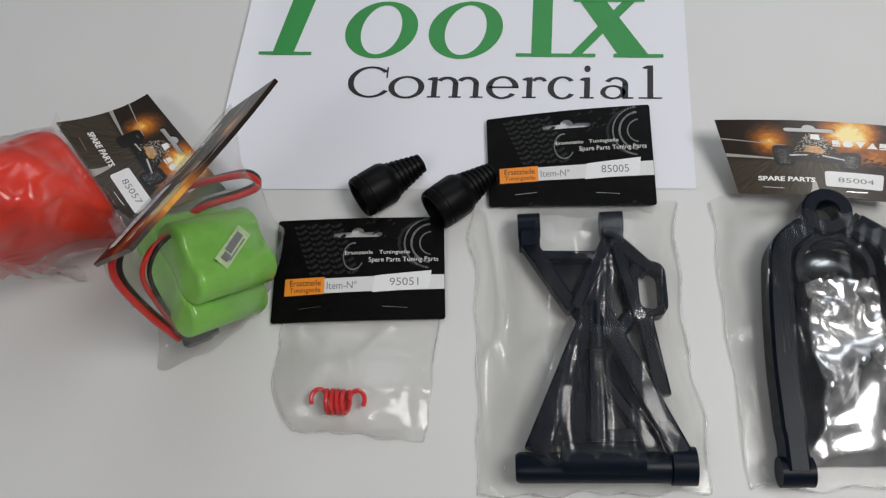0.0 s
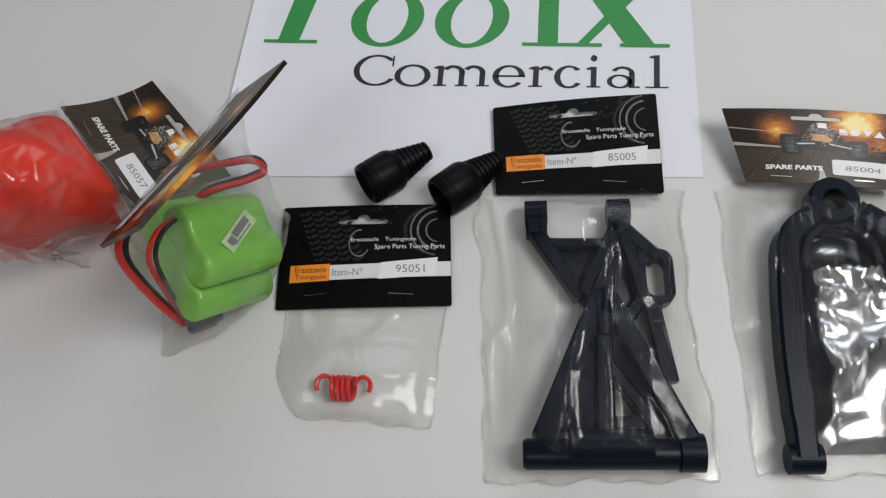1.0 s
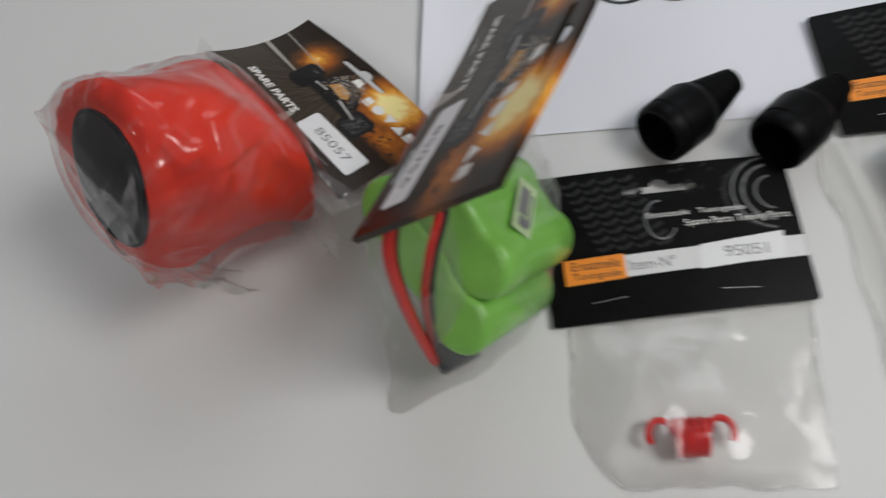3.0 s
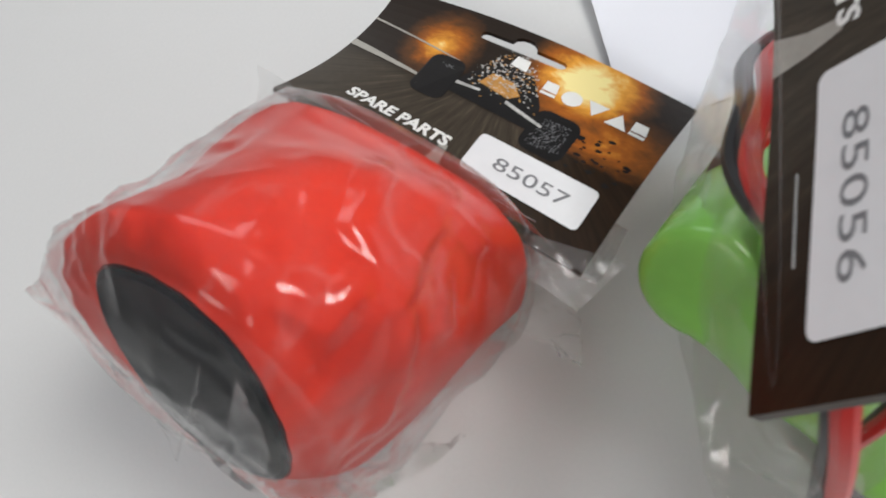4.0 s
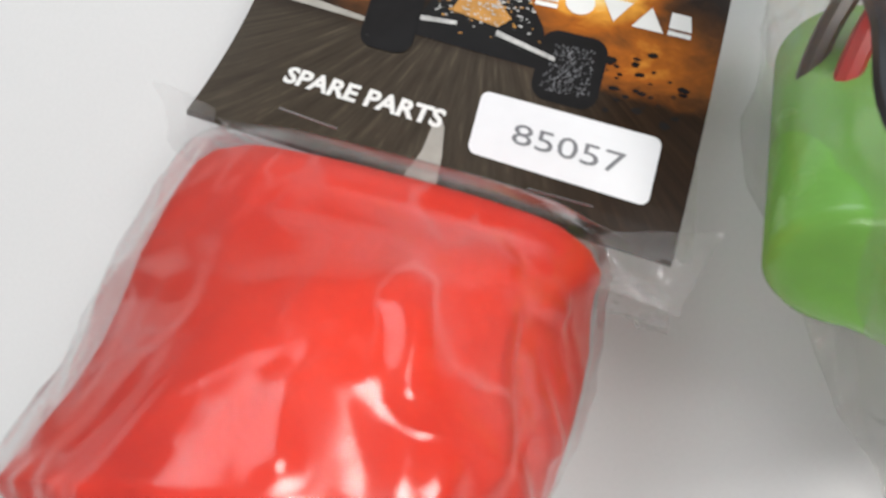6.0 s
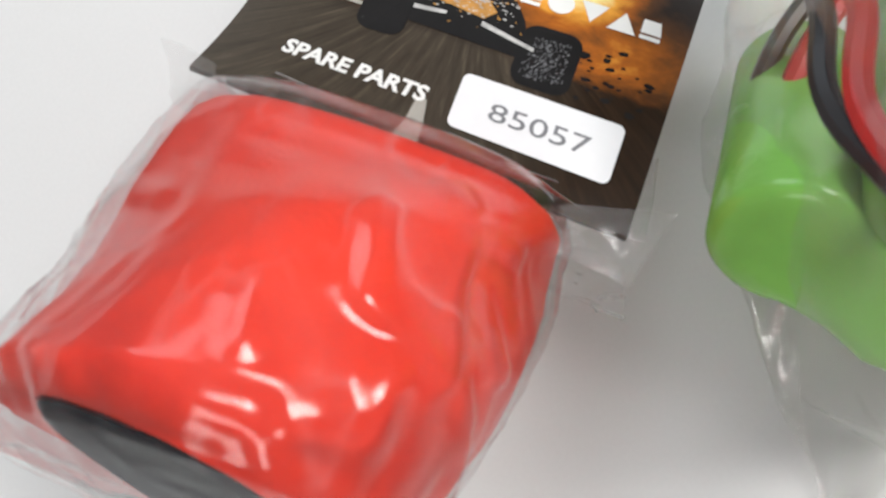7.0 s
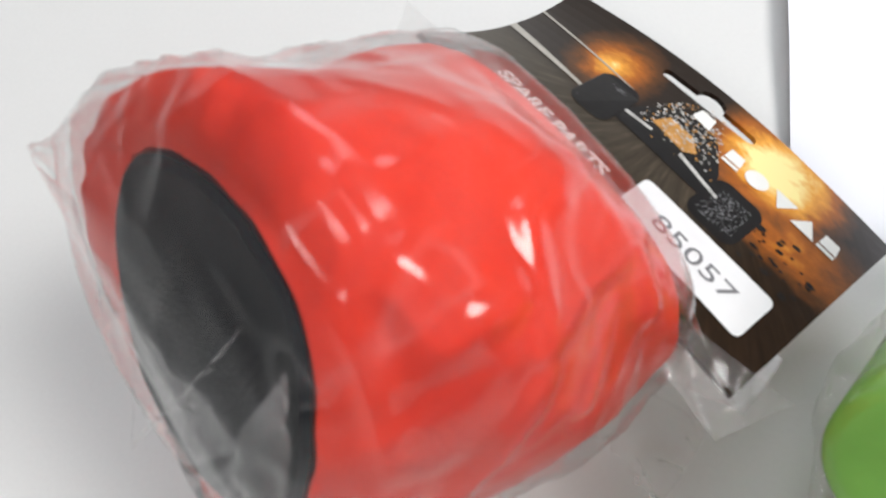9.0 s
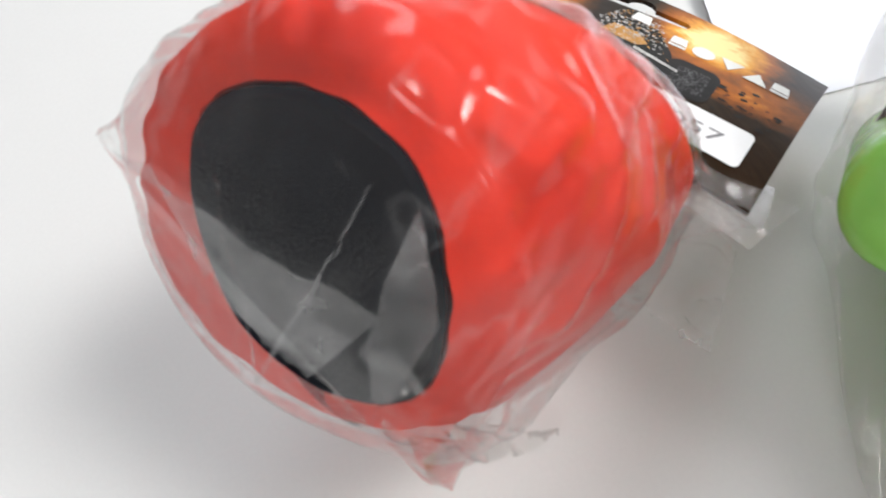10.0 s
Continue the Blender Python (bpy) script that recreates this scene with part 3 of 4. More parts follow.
def sheet_print():
    inv = SHEET.inverted()
    loc = lambda x, y: (inv @ Vector((x, y, 0))).to_2d()
    put = lambda name, fig, mat: print_on(name, fig[0], fig[1], mat, sheet, sheet_at, 0.0002)
    p0, p1, up = Vector(loc(-0.0623, 0.1455)), Vector(loc(0.1319, 0.1325)), Vector(loc(-0.0515, 0.1685)) - Vector(loc(-0.0535, 0.1455))
    for v, f in serif_word():
        put("lettering", ([tuple(p0 + (p1 - p0) * (x / 563) + up * (y / 57)) for x, y in v], f), ink_black)
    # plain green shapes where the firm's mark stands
    q0, q1 = Vector(loc(-0.122, 0.1804)), Vector(loc(0.1278, 0.1614))
    ex = (q1 - q0).normalized()
    ey = Vector((-ex.y, ex.x))
    m = lambda x, y: tuple(q0 + ex * x + ey * y)
    bars = [[m(0.0095, 0.0), m(0.0235, 0.0), m(0.0385, 0.062), m(0.0225, 0.062)], [m(0.1765, 0.0), m(0.189, 0.0), m(0.189, 0.046), m(0.1765, 0.046)],
            [m(0.206, 0.041), m(0.2225, 0.041), m(0.2495, 0.0), m(0.231, 0.0)],
            [m(0.199, 0.0), m(0.206, 0.0), m(0.2405, 0.041), m(0.2325, 0.041)]]
    bars += [[m(x0, y0), m(x1, y0), m(x1, y0 + 0.0024), m(x0, y0 + 0.0024)] for x0, x1, y0 in ((-0.003, 0.036, 0.0), (0.167, 0.199, 0.0), (0.194, 0.216, 0.0), (0.227, 0.257, 0.0), (0.166, 0.177, 0.0425), (0.202, 0.226, 0.0405), (0.226, 0.246, 0.0405))]
    for k, bar in enumerate(bars):
        print_on("firm_mark", *figures(bar), ink_green, sheet, sheet_at, 0.0002 + 0.00004 * k)
    for cx, cy, rx, ry, tx, ty in ((0.080, 0.0195, 0.0235, 0.0215, 0.0105, 0.003), (0.1345, 0.0195, 0.0235, 0.0215, 0.0105, 0.003)):
        v, f = ring_figure(cx, cy, rx, ry, tx, ty, 40, tilt=0.12)
        put("firm_mark", ([m(x, y) for x, y in v], f), ink_green)


sheet_print()

# ---- air filter pack ----
def foam_skin():
    """Open-cell foam: a fine pitted relief and soft mottling."""
    k = Nodes("red_foam")
    cells = k.n("ShaderNodeTexVoronoi")
    cells.inputs["Scale"].default_value = 1100
    k.link(k.coords(), cells.inputs["Vector"])
    tone = k.math("ADD", k.math("MULTIPLY", k.noise(45, 4), 0.7), k.math("MULTIPLY", k.noise(500, 3), 0.3))
    k.base(k.ramp(tone, (0.3, (0.62, 0.024, 0.011)), (0.7, (0.82, 0.049, 0.02))), 0.8, 0.0, 0.3)
    k.link(k.bump(cells.outputs["Distance"], 0.14, 0.0004), k.b.inputs["Normal"])
    return k.mat


red_foam = foam_skin()
dark_foam = surface("dark_foam", (0.006, 0.0075, 0.012), 0.6, spec=0.1, vary=0.4, grain=1200, blotch=60, bump=0.6)
clear_film = film("clear_film", haze=0.012, gloss=1.0, wrinkle=0.1, scale=28, cap=0.5, rough=0.17, lines=0.22)
milky_film = film("milky_film", haze=0.2, gloss=0.5, wrinkle=0.2, cap=0.14, lines=0.3)
FOAM = pose(-0.174, 0.046, 0, 0, 0, -49.9)
filter_pack = thing("air_filter_pack", FOAM, "red foam air filter in a clear bag with printed card", "air filter")


# rings of the sleeve: centre x y z, half width, half height, lean, yaw, turn in its plane, squareness
NEAR = (-0.0444, -0.0457, 0.0634, 0.0413, 0.034, 0.4157, 0.2322, 1.1587, 2.1069)
FAR = (-0.0412, -0.0044, 0.0379, 0.0327, 0.0324, 0.1621, 0.0054, -0.1156, 2.9726)
HOLE = (-0.0428, -0.051, 0.0757, 0.0236, 0.0235, 0.5787, -0.0652, 1.0712, 1.7818)

MID = (-0.0402, -0.021, 0.0559, 0.0318, 0.0309)


def between(a, b, t):
    return tuple(p + (q - p) * t for p, q in zip(a, b))


def sleeve(t):
    """The sleeve's section from NEAR (0) over MID to FAR (1)."""
    ring = list(between(NEAR, FAR, t))
    for k, m in enumerate(MID):
        ring[k] += (m - (NEAR[k] + FAR[k]) / 2) * 4 * t * (1 - t)
    return tuple(ring)


def oval(ring, grow=0.0, push=0.0, n=96):
    """A leaning squared oval, pushed along its axis."""
    cx, cy, cz, hw, hh, lean, yaw, turn, power = ring
    out = []
    for k in range(n):
        a = 2 * math.pi * k / n - turn
        c, s = math.cos(a), math.sin(a)
        x = (hw + grow) * math.copysign(abs(c) ** (2 / power), c)
        z = (hh + grow) * math.copysign(abs(s) ** (2 / power), s)
        x, z = x * math.cos(turn) - z * math.sin(turn), x * math.sin(turn) + z * math.cos(turn)
        y, z = push * math.cos(lean) + z * math.sin(lean), z * math.cos(lean) - push * math.sin(lean)
        x, y = x * math.cos(yaw) - y * math.sin(yaw), x * math.sin(yaw) + y * math.cos(yaw)
        out.append(Vector((cx + x, cy + y, cz + z)))
    return out


def soft(p, amount=0.0012):
    return amount * noise.noise(p * 45) + amount * 0.5 * noise.noise(p * 110)


def foam_ring(ring, grow=0.0, push=0.0, amount=0.0012):
    pts = oval(ring, grow, push)
    c = sum(pts, Vector()) / len(pts)
    out = []
    for p in pts:
        q = c + (p - c) * (1 + soft(p, amount) / 0.04)
        out.append((q.x, q.y, max(0.0006, q.z)))
    return out


bm = bmesh.new()
rings = [foam_ring(HOLE, -0.001, 0.016), foam_ring(HOLE, -0.0006, 0.005), foam_ring(HOLE, 0, 0.0025), foam_ring(HOLE, 0.0006, 0.0008)]
rings += [foam_ring(between(HOLE, NEAR, t), 0, -d) for t, d in ((0.14, -0.0002), (0.3, 0.0009), (0.46, 0.0017), (0.62, 0.0021), (0.78, 0.0019), (0.9, 0.0012))]
rings += [foam_ring(sleeve(t), g) for t, g in ((0, 0), (0.03, 0.0004), (0.08, 0.0007), (0.15, 0.0007), (0.25, 0.0004), (0.38, 0), (0.5, -0.0002), (0.64, 0), (0.78, 0.0002), (0.9, 0.0002), (0.96, 0))]
rings += [foam_ring(FAR, -g, d) for g, d in ((0.0006, 0.001), (0.0025, 0.0035), (0.006, 0.0055), (0.012, 0.0065))]
for ring, much in zip(rings[3:13], (0.6, 0.7, 0.8, 0.8, 1, 1, 1, 0.9, 0.6, 0.3)):
    c = sum((Vector(p) for p in ring), Vector()) / len(ring)
    for k, p in enumerate(ring):
        a = 2 * math.pi * k / len(ring)
        q = c + (Vector(p) - c) * (1 + 0.018 * much * math.sin(a * 19 + 2.2 * math.sin(2 * a + 1)) * (0.6 + 0.4 * math.sin(5 * a)))
        ring[k] = (q.x, q.y, max(0.0006, q.z))
loft(bm, rings, False, True)
part("foam_sleeve", bm, red_foam, filter_pack, "soft red foam sleeve")
bm = bmesh.new()
rings = [foam_ring(HOLE, -g, d, 0.002) for g, d in ((-0.0003, 0.0005), (0.001, -0.0003), (0.004, 0.0008), (0.012, 0.0035), (0.019, 0.0055))]
loft(bm, rings, False, True)
part("inner_foam", bm, dark_foam, filter_pack, "black inner foam layer")

filter_shape = rows_to_shape(((-0.0775, 0.0067, 0.0501), (0.0017, 0.0015, 0.0415), (0.0015, 0.0559, 0.0111), (-0.087, 0.0563, 0.0116)),
                             lambda u, v: (0, 0, 4 * v * (1 - v) * (0.003 * u - 0.006 * (1 - u) ** 2 + 0.0006) + 0.006 * math.sin(math.pi * u) * v * v))
racing_card(filter_pack, filter_shape, "85057", 3)


# long pulled creases of the bag over the sleeve: ends and height
FOLD_LINES = [
    (((-0.0268, -0.0298, 0.0951), (-0.023, -0.0294, 0.0931), (-0.0191, -0.0297, 0.0898), (-0.0193, -0.0256, 0.0901), (-0.0197, -0.0219, 0.0884)), 0.0017, 0.0042),
    (((-0.0296, -0.0048, 0.0801), (-0.025, -0.0154, 0.087), (-0.0137, -0.0221, 0.0827), (-0.0179, -0.0118, 0.0776), (-0.0209, -0.0011, 0.0709)), 0.0015, 0.0034),
    (((-0.0187, -0.0038, 0.0734), (-0.0132, -0.0061, 0.0659)), 0.0012, 0.003),
    (((-0.0357, -0.0299, 0.0993), (-0.0295, -0.0312, 0.0964), (-0.0274, -0.0349, 0.0946), (-0.0171, -0.042, 0.083)), 0.001, 0.0024),
    (((-0.0117, -0.0413, 0.0706), (-0.0111, -0.0302, 0.0771), (-0.0122, -0.023, 0.0807)), 0.0012, 0.003),
    (((-0.0095, -0.0213, 0.0722), (-0.0154, -0.012, 0.0734)), 0.001, 0.0028),
    (((-0.0358, -0.0172, 0.0923), (-0.0338, -0.0229, 0.096)), 0.0009, 0.003),
    (((-0.0671, -0.0153, 0.0721), (-0.06, -0.0298, 0.0927)), 0.0012, 0.003),
    (((-0.055, -0.0126, 0.0811), (-0.0671, -0.0153, 0.0721)), 0.001, 0.003)]
CREASES = [(Vector(p), Vector(q), high, wide) for line, high, wide in FOLD_LINES for p, q in zip(line, line[1:])]


def crease(p, d):
    h = 0.0
    for a, b, height, wide in CREASES:
        t = max(0.0, min(1.0, (p - a).dot(b - a) / (b - a).length_squared))
        off = p - a.lerp(b, t)
        if off.length < 0.02:
            q = min(1.0, (off - d * off.dot(d)).length / wide)
            h = max(h, height * (1 - q) ** 2 * (1 + 2 * q))
    return h


def filter_bag():
    n = 240

    def blade(c, u, thick):
        v = Vector((-u.z, 0, u.x)).normalized() * thick
        a0 = math.atan2(u.z, u.x)
        return [c + u * math.cos(2 * math.pi * k / n - a0) + v * math.sin(2 * math.pi * k / n - a0) for k in range(n)]

    seam = blade(Vector((-0.0458, -0.0598, 0.0674)), Vector((-0.0290, 0.006, 0.0125)), 0.0006)
    near = oval(between(HOLE, NEAR, 0.55), 0.001, -0.0048, n)
    far = oval(FAR, 0.0008, 0.0015, n)
    mouth_c, mouth_u = Vector((-0.0366, 0.0051, 0.0413)), Vector((0.041, -0.0028, -0.0038))
    mouth = blade(mouth_c, mouth_u, 0.0016)
    keys = [seam]
    for t in (0.15, 0.35, 0.6, 0.85):
        keys.append([Vector((a.x + (b.x - a.x) * t ** 0.7, a.y + (b.y - a.y) * t, a.z + (b.z - a.z) * t ** 0.7)) for a, b in zip(seam, near)])
    keys.append(near)
    for t in (0, 0.1, 0.3, 0.5, 0.7, 0.88):
        keys.append(oval(sleeve(t), 0.0014, 0, n))
    cap = oval(FAR, -0.005, 0.0082, n)
    keys += [far, oval(FAR, -0.0010, 0.0054, n), cap]
    for t in (0.4, 0.8):
        keys.append([a.lerp(b, t) for a, b in zip(cap, mouth)])
    keys += [mouth, [p + Vector((0, 0.016, -0.0125)) for p in blade(mouth_c, mouth_u * 0.96, 0.0009)]]
    near_c = Vector(HOLE[:3])
    rings = []
    for a, b in zip(keys, keys[1:]):
        m = max(2, round((b[n // 4] - a[n // 4]).length / 0.0012))
        for t in range(m):
            rings.append([p.lerp(q, t / m) for p, q in zip(a, b)])
    rings.append(keys[-1])
    out = []
    for i, ring in enumerate(rings):
        c = sum(ring, Vector()) / n
        body = min(1.0, i / 8, (len(rings) - 1 - i) / 13)
        row = []
        for k, p in enumerate(ring):
            a = 2 * math.pi * k / n
            d = Vector((p.x - c.x, 0, p.z - c.z)).normalized()
            flap = 0.006 * max(0, math.cos(a + 0.85)) ** 16 * body + 0.002 * max(0, math.cos(a - 2.8)) ** 18 * body
            rim = max(0.0, 1 - abs((p - near_c).length - 0.031) / 0.01) * (1 if p.y < -0.03 else 0)
            fold = (0.0013 * rumple(p.x + 3 + 0.35 * p.y, p.y * 0.3, p.z * 0.6, 40, 5) + 0.0004 * rumple(p.x + 5, p.y * 0.4, p.z, 80, 5)) * (0.25 + 0.75 * body)
            fold += 0.0004 * rim * abs(math.sin(a * 17 + 2.5 * math.sin(3 * a)))
            q = p + d * (flap + fold + crease(p, d))
            row.append((q.x, q.y, max(0.0004, q.z)))
        out.append(row)
    bm = bmesh.new()
    loft(bm, out, False, False)
    part("bag", bm, clear_film, filter_pack, "crumpled clear plastic bag")
    # loose folds of the bag before the opening and beside the card
    pleat("bag_fold", filter_pack, ((-0.0747, -0.0532, 0.0798), (-0.0520, -0.0539, 0.0785), (-0.0563, -0.0598, 0.0691), (-0.0664, -0.0553, 0.0754)), milky_film, "milky fold of film", 0.0012, 1)
    pleat("bag_fold", filter_pack, ((-0.0520, -0.0539, 0.0785), (-0.0543, -0.0592, 0.0701), (-0.0376, -0.0639, 0.0625), (-0.0276, -0.0539, 0.0787)), milky_film, "milky fold of film", 0.0016, 2)
    pleat("bag_fold", filter_pack, ((-0.0260, -0.0447, 0.0934), (-0.0288, -0.0571, 0.0734), (-0.0234, -0.0603, 0.0683), (-0.0194, -0.0513, 0.0829)), milky_film, "milky fold of film", 0.0016, 3)
    pleat("bag_fold", filter_pack, ((-0.0288, -0.0574, 0.0730), (-0.0246, -0.0552, 0.0765), (-0.0188, -0.0576, 0.0727), (-0.0263, -0.0617, 0.0661)), milky_film, "milky fold of film", 0.0012, 4)
    pleat("bag_fold", filter_pack, ((-0.0438, -0.0633, 0.0594), (-0.0153, -0.0643, 0.0584), (-0.0108, -0.0413, 0.0006), (-0.0558, -0.0413, 0.0006)), clear_film, "clear skirt of film under the sleeve", 0.0025, 5)
    pleat("bag_fold", filter_pack, ((-0.012, -0.012, 0.014), (0.007, -0.013, 0.010), (0.003, -0.002, 0.036), (-0.013, -0.003, 0.042)), milky_film, "milky fold of film", 0.002, 6)

    # narrow folds that fan out over the opening from the seam
    lip = oval(HOLE, -0.002, -0.0036, 48)
    foot = min(lip, key=lambda p: p.z)
    for share, seed in ((0.06, 11), (0.8, 13)):
        top = min((p for p in lip if p.z > HOLE[2] - 0.004), key=lambda p: abs(p.x - (HOLE[0] + (2 * share - 1) * 0.02)) - 0.3 * p.z)
        wide = Vector((0.0011, -0.0002, 0.0006))
        pleat("bag_fold", filter_pack, (top - wide * 0.1, top + wide * 0.1, foot + wide * 0.8 + Vector((0, -0.002, 0)), foot - wide * 0.4 + Vector((0, -0.002, 0))), milky_film, "narrow milky fold of film", 0.0009, seed)
    pleat("bag_fold", filter_pack, ((-0.024, -0.0015, 0.0490), (0.0045, -0.0055, 0.0425), (0.0085, 0.0085, 0.0395), (-0.008, 0.0045, 0.0455)), milky_film, "milky fold of film", 0.0012, 7)
    pleat("bag_fold", filter_pack, ((-0.081, 0.0, 0.0470), (-0.066, -0.003, 0.0560), (-0.070, 0.0085, 0.0535), (-0.0845, 0.0105, 0.0490)), milky_film, "milky fold of film", 0.0012, 8)


filter_bag()

# ---- receiver battery pack ----
green_wrap = surface("green_wrap", (0.21, 0.51, 0.09), 0.25, vary=0.14, grain=95, blotch=40, bump=0.55, depth=0.0012)
wire_red = surface("wire_red", (0.55, 0.02, 0.015), 0.4, vary=0.1)
wire_black = surface("wire_black", (0.015, 0.015, 0.017), 0.4, vary=0.2)
plug_black = surface("plug_black", (0.03, 0.035, 0.04), 0.4, vary=0.2)
battery_film = film("battery_film", haze=0.11, gloss=0.6, wrinkle=0.15, cap=0.2)
battery_pack = thing("battery_pack", pose(0, 0, 0), "green battery pack with wires in a clear bag", "battery")


def cells():
    """Five cells in shrink wrap: a row of three and a hump of two, tipped up on one end."""
    c = Vector((-0.1240, 0.0265, 0.0380))
    a = Vector((0.52, 0.46, -0.72)).normalized()
    r = Vector((0.38, -0.92, -0.15))
    r = (r - a * r.dot(a)).normalized()
    nrm = a.cross(r).normalized()
    if nrm.z < 0:
        nrm = -nrm
    R, L = 0.0113, 0.051

    def row_of(count, off):
        half = (count - 1) * R
        rings = []
        for t, s in ((-0.5, 0.62), (-0.497, 0.8), (-0.485, 0.93), (-0.46, 1.0), (-0.2, 1.0), (0.2, 1.0), (0.46, 1.0), (0.485, 0.93), (0.5, 0.7)):
            ring = []
            for k in range(72):
                q = 2 * math.pi * k / 72
                x = (half + R) * math.copysign(abs(math.cos(q)) ** 0.8, math.cos(q))
                xi = min(count - 1, max(0, round((x + half) / (2 * R)))) * 2 * R - half
                h = math.sqrt(max(0.0, R * R - (x - xi) ** 2))
                h = max(h, 0.84 * R) if abs(x) < half else h
                ring.append(c + nrm * off + a * (t * L) + r * (x - (1 - s) * R * math.copysign(1, x) * min(1, abs(x) / (half + R)) ** 2) + nrm * (math.copysign(h, math.sin(q)) * s))
            rings.append(ring)
        bm = bmesh.new()
        loft(bm, rings)
        return part("cell_block", bm, green_wrap, battery_pack, "block of cells in shiny green shrink wrap")

    row_of(3, -0.0093)
    hump = row_of(2, 0.0093)
    p = c + nrm * (0.0093 + R * 0.96) + r * 0.002
    along, across = a * 0.85 - r * 0.53, r * 0.85 + a * 0.53
    grid = lambda x0, x1, y0, y1, lift: [[p + along * ((x0 + (x1 - x0) * i / 8)) + across * (y0 + (y1 - y0) * j / 4) + nrm * lift for j in range(5)] for i in range(9)]
    bm = bmesh.new()
    loft(bm, grid(-0.013, 0.015, -0.0042, 0.0042, 0.0010), False, False, False)
    label = part("label", bm, surface("label_pale", (0.5, 0.66, 0.36), 0.4, vary=0.2, blotch=300), hump, "pale label with unreadable print")
    for x0, x1, y0, y1 in ((-0.004, 0.011, -0.0028, 0.0012), (-0.010, -0.005, -0.002, 0.002), (-0.008, 0.010, 0.0022, 0.003)):
        bm = bmesh.new()
        loft(bm, grid(x0, x1, y0, y1, 0.0013), False, False, False)
        part("print_bar", bm, ink_grey, hump, "dark bar of unreadable print")


cells()


def wire(name, points, radius, material, label):
    bm = bmesh.new()
    tube(bm, smooth_line(points, 8), radius, 8)
    part(name, bm, material, battery_pack, label)


wire("red_wire", ((-0.1445, -0.0121, 0.0221), (-0.1481, -0.0068, 0.0549), (-0.1500, 0.0024, 0.0886), (-0.1461, 0.0158, 0.0952), (-0.1420, 0.0420, 0.0750), (-0.1320, 0.0560, 0.0680), (-0.1210, 0.0725, 0.0440), (-0.1090, 0.0785, 0.0340), (-0.1035, 0.0730, 0.0310), (-0.1120, 0.0655, 0.0360), (-0.1300, 0.0575, 0.0410), (-0.1410, 0.0500, 0.0400)), 0.0019, wire_red, "thick red insulated wire")
wire("black_wire", ((-0.1455, -0.0085, 0.0205), (-0.1486, -0.0039, 0.0520), (-0.1495, 0.0043, 0.0838), (-0.1457, 0.0187, 0.0905), (-0.1430, 0.0450, 0.0700), (-0.1340, 0.0590, 0.0620), (-0.1230, 0.0760, 0.0390), (-0.1100, 0.0820, 0.0310), (-0.1045, 0.0765, 0.0285), (-0.1130, 0.0690, 0.0330), (-0.1310, 0.0620, 0.0360), (-0.1425, 0.0540, 0.0340)), 0.0018, wire_black, "thick black insulated wire")
wire("red_wire", ((-0.1445, -0.0085, 0.0235), (-0.1437, -0.0010, 0.0549), (-0.1390, 0.0043, 0.0828), (-0.1347, 0.0158, 0.0867), (-0.1380, 0.0340, 0.0620), (-0.1370, 0.0420, 0.0500)), 0.0013, wire_red, "thin red insulated wire")
wire("black_wire", ((-0.1435, -0.0075, 0.0215), (-0.1418, 0.0000, 0.0539), (-0.1371, 0.0062, 0.0800), (-0.1328, 0.0177, 0.0838), (-0.1360, 0.0360, 0.0590), (-0.1350, 0.0440, 0.0480)), 0.0012, wire_black, "thin black insulated wire")
bm = bmesh.new()
block(bm, (-0.008, -0.005, -0.004), (0.008, 0.005, 0.004), 0.001)
block(bm, (0.007, -0.0035, -0.003), (0.012, 0.0035, 0.003), 0.0006)
plug = part("plug", bm, plug_black, battery_pack, "small dark moulded plug")
plug.matrix_basis = pose(-0.137, -0.0085, 0.0165, 5, 10, 25)

battery_shape = rows_to_shape(((-0.111, 0.103, 0.064), (-0.158, 0.008, 0.0907), (-0.117, -0.002, 0.137), (-0.071, 0.0925, 0.110)),
                              lambda u, v: (0.0022 * math.sin(math.pi * u * 1.3), 0, 0.002 * math.sin(math.pi * u)))
racing_card(battery_pack, battery_shape, "85056", 5, 0.0022)


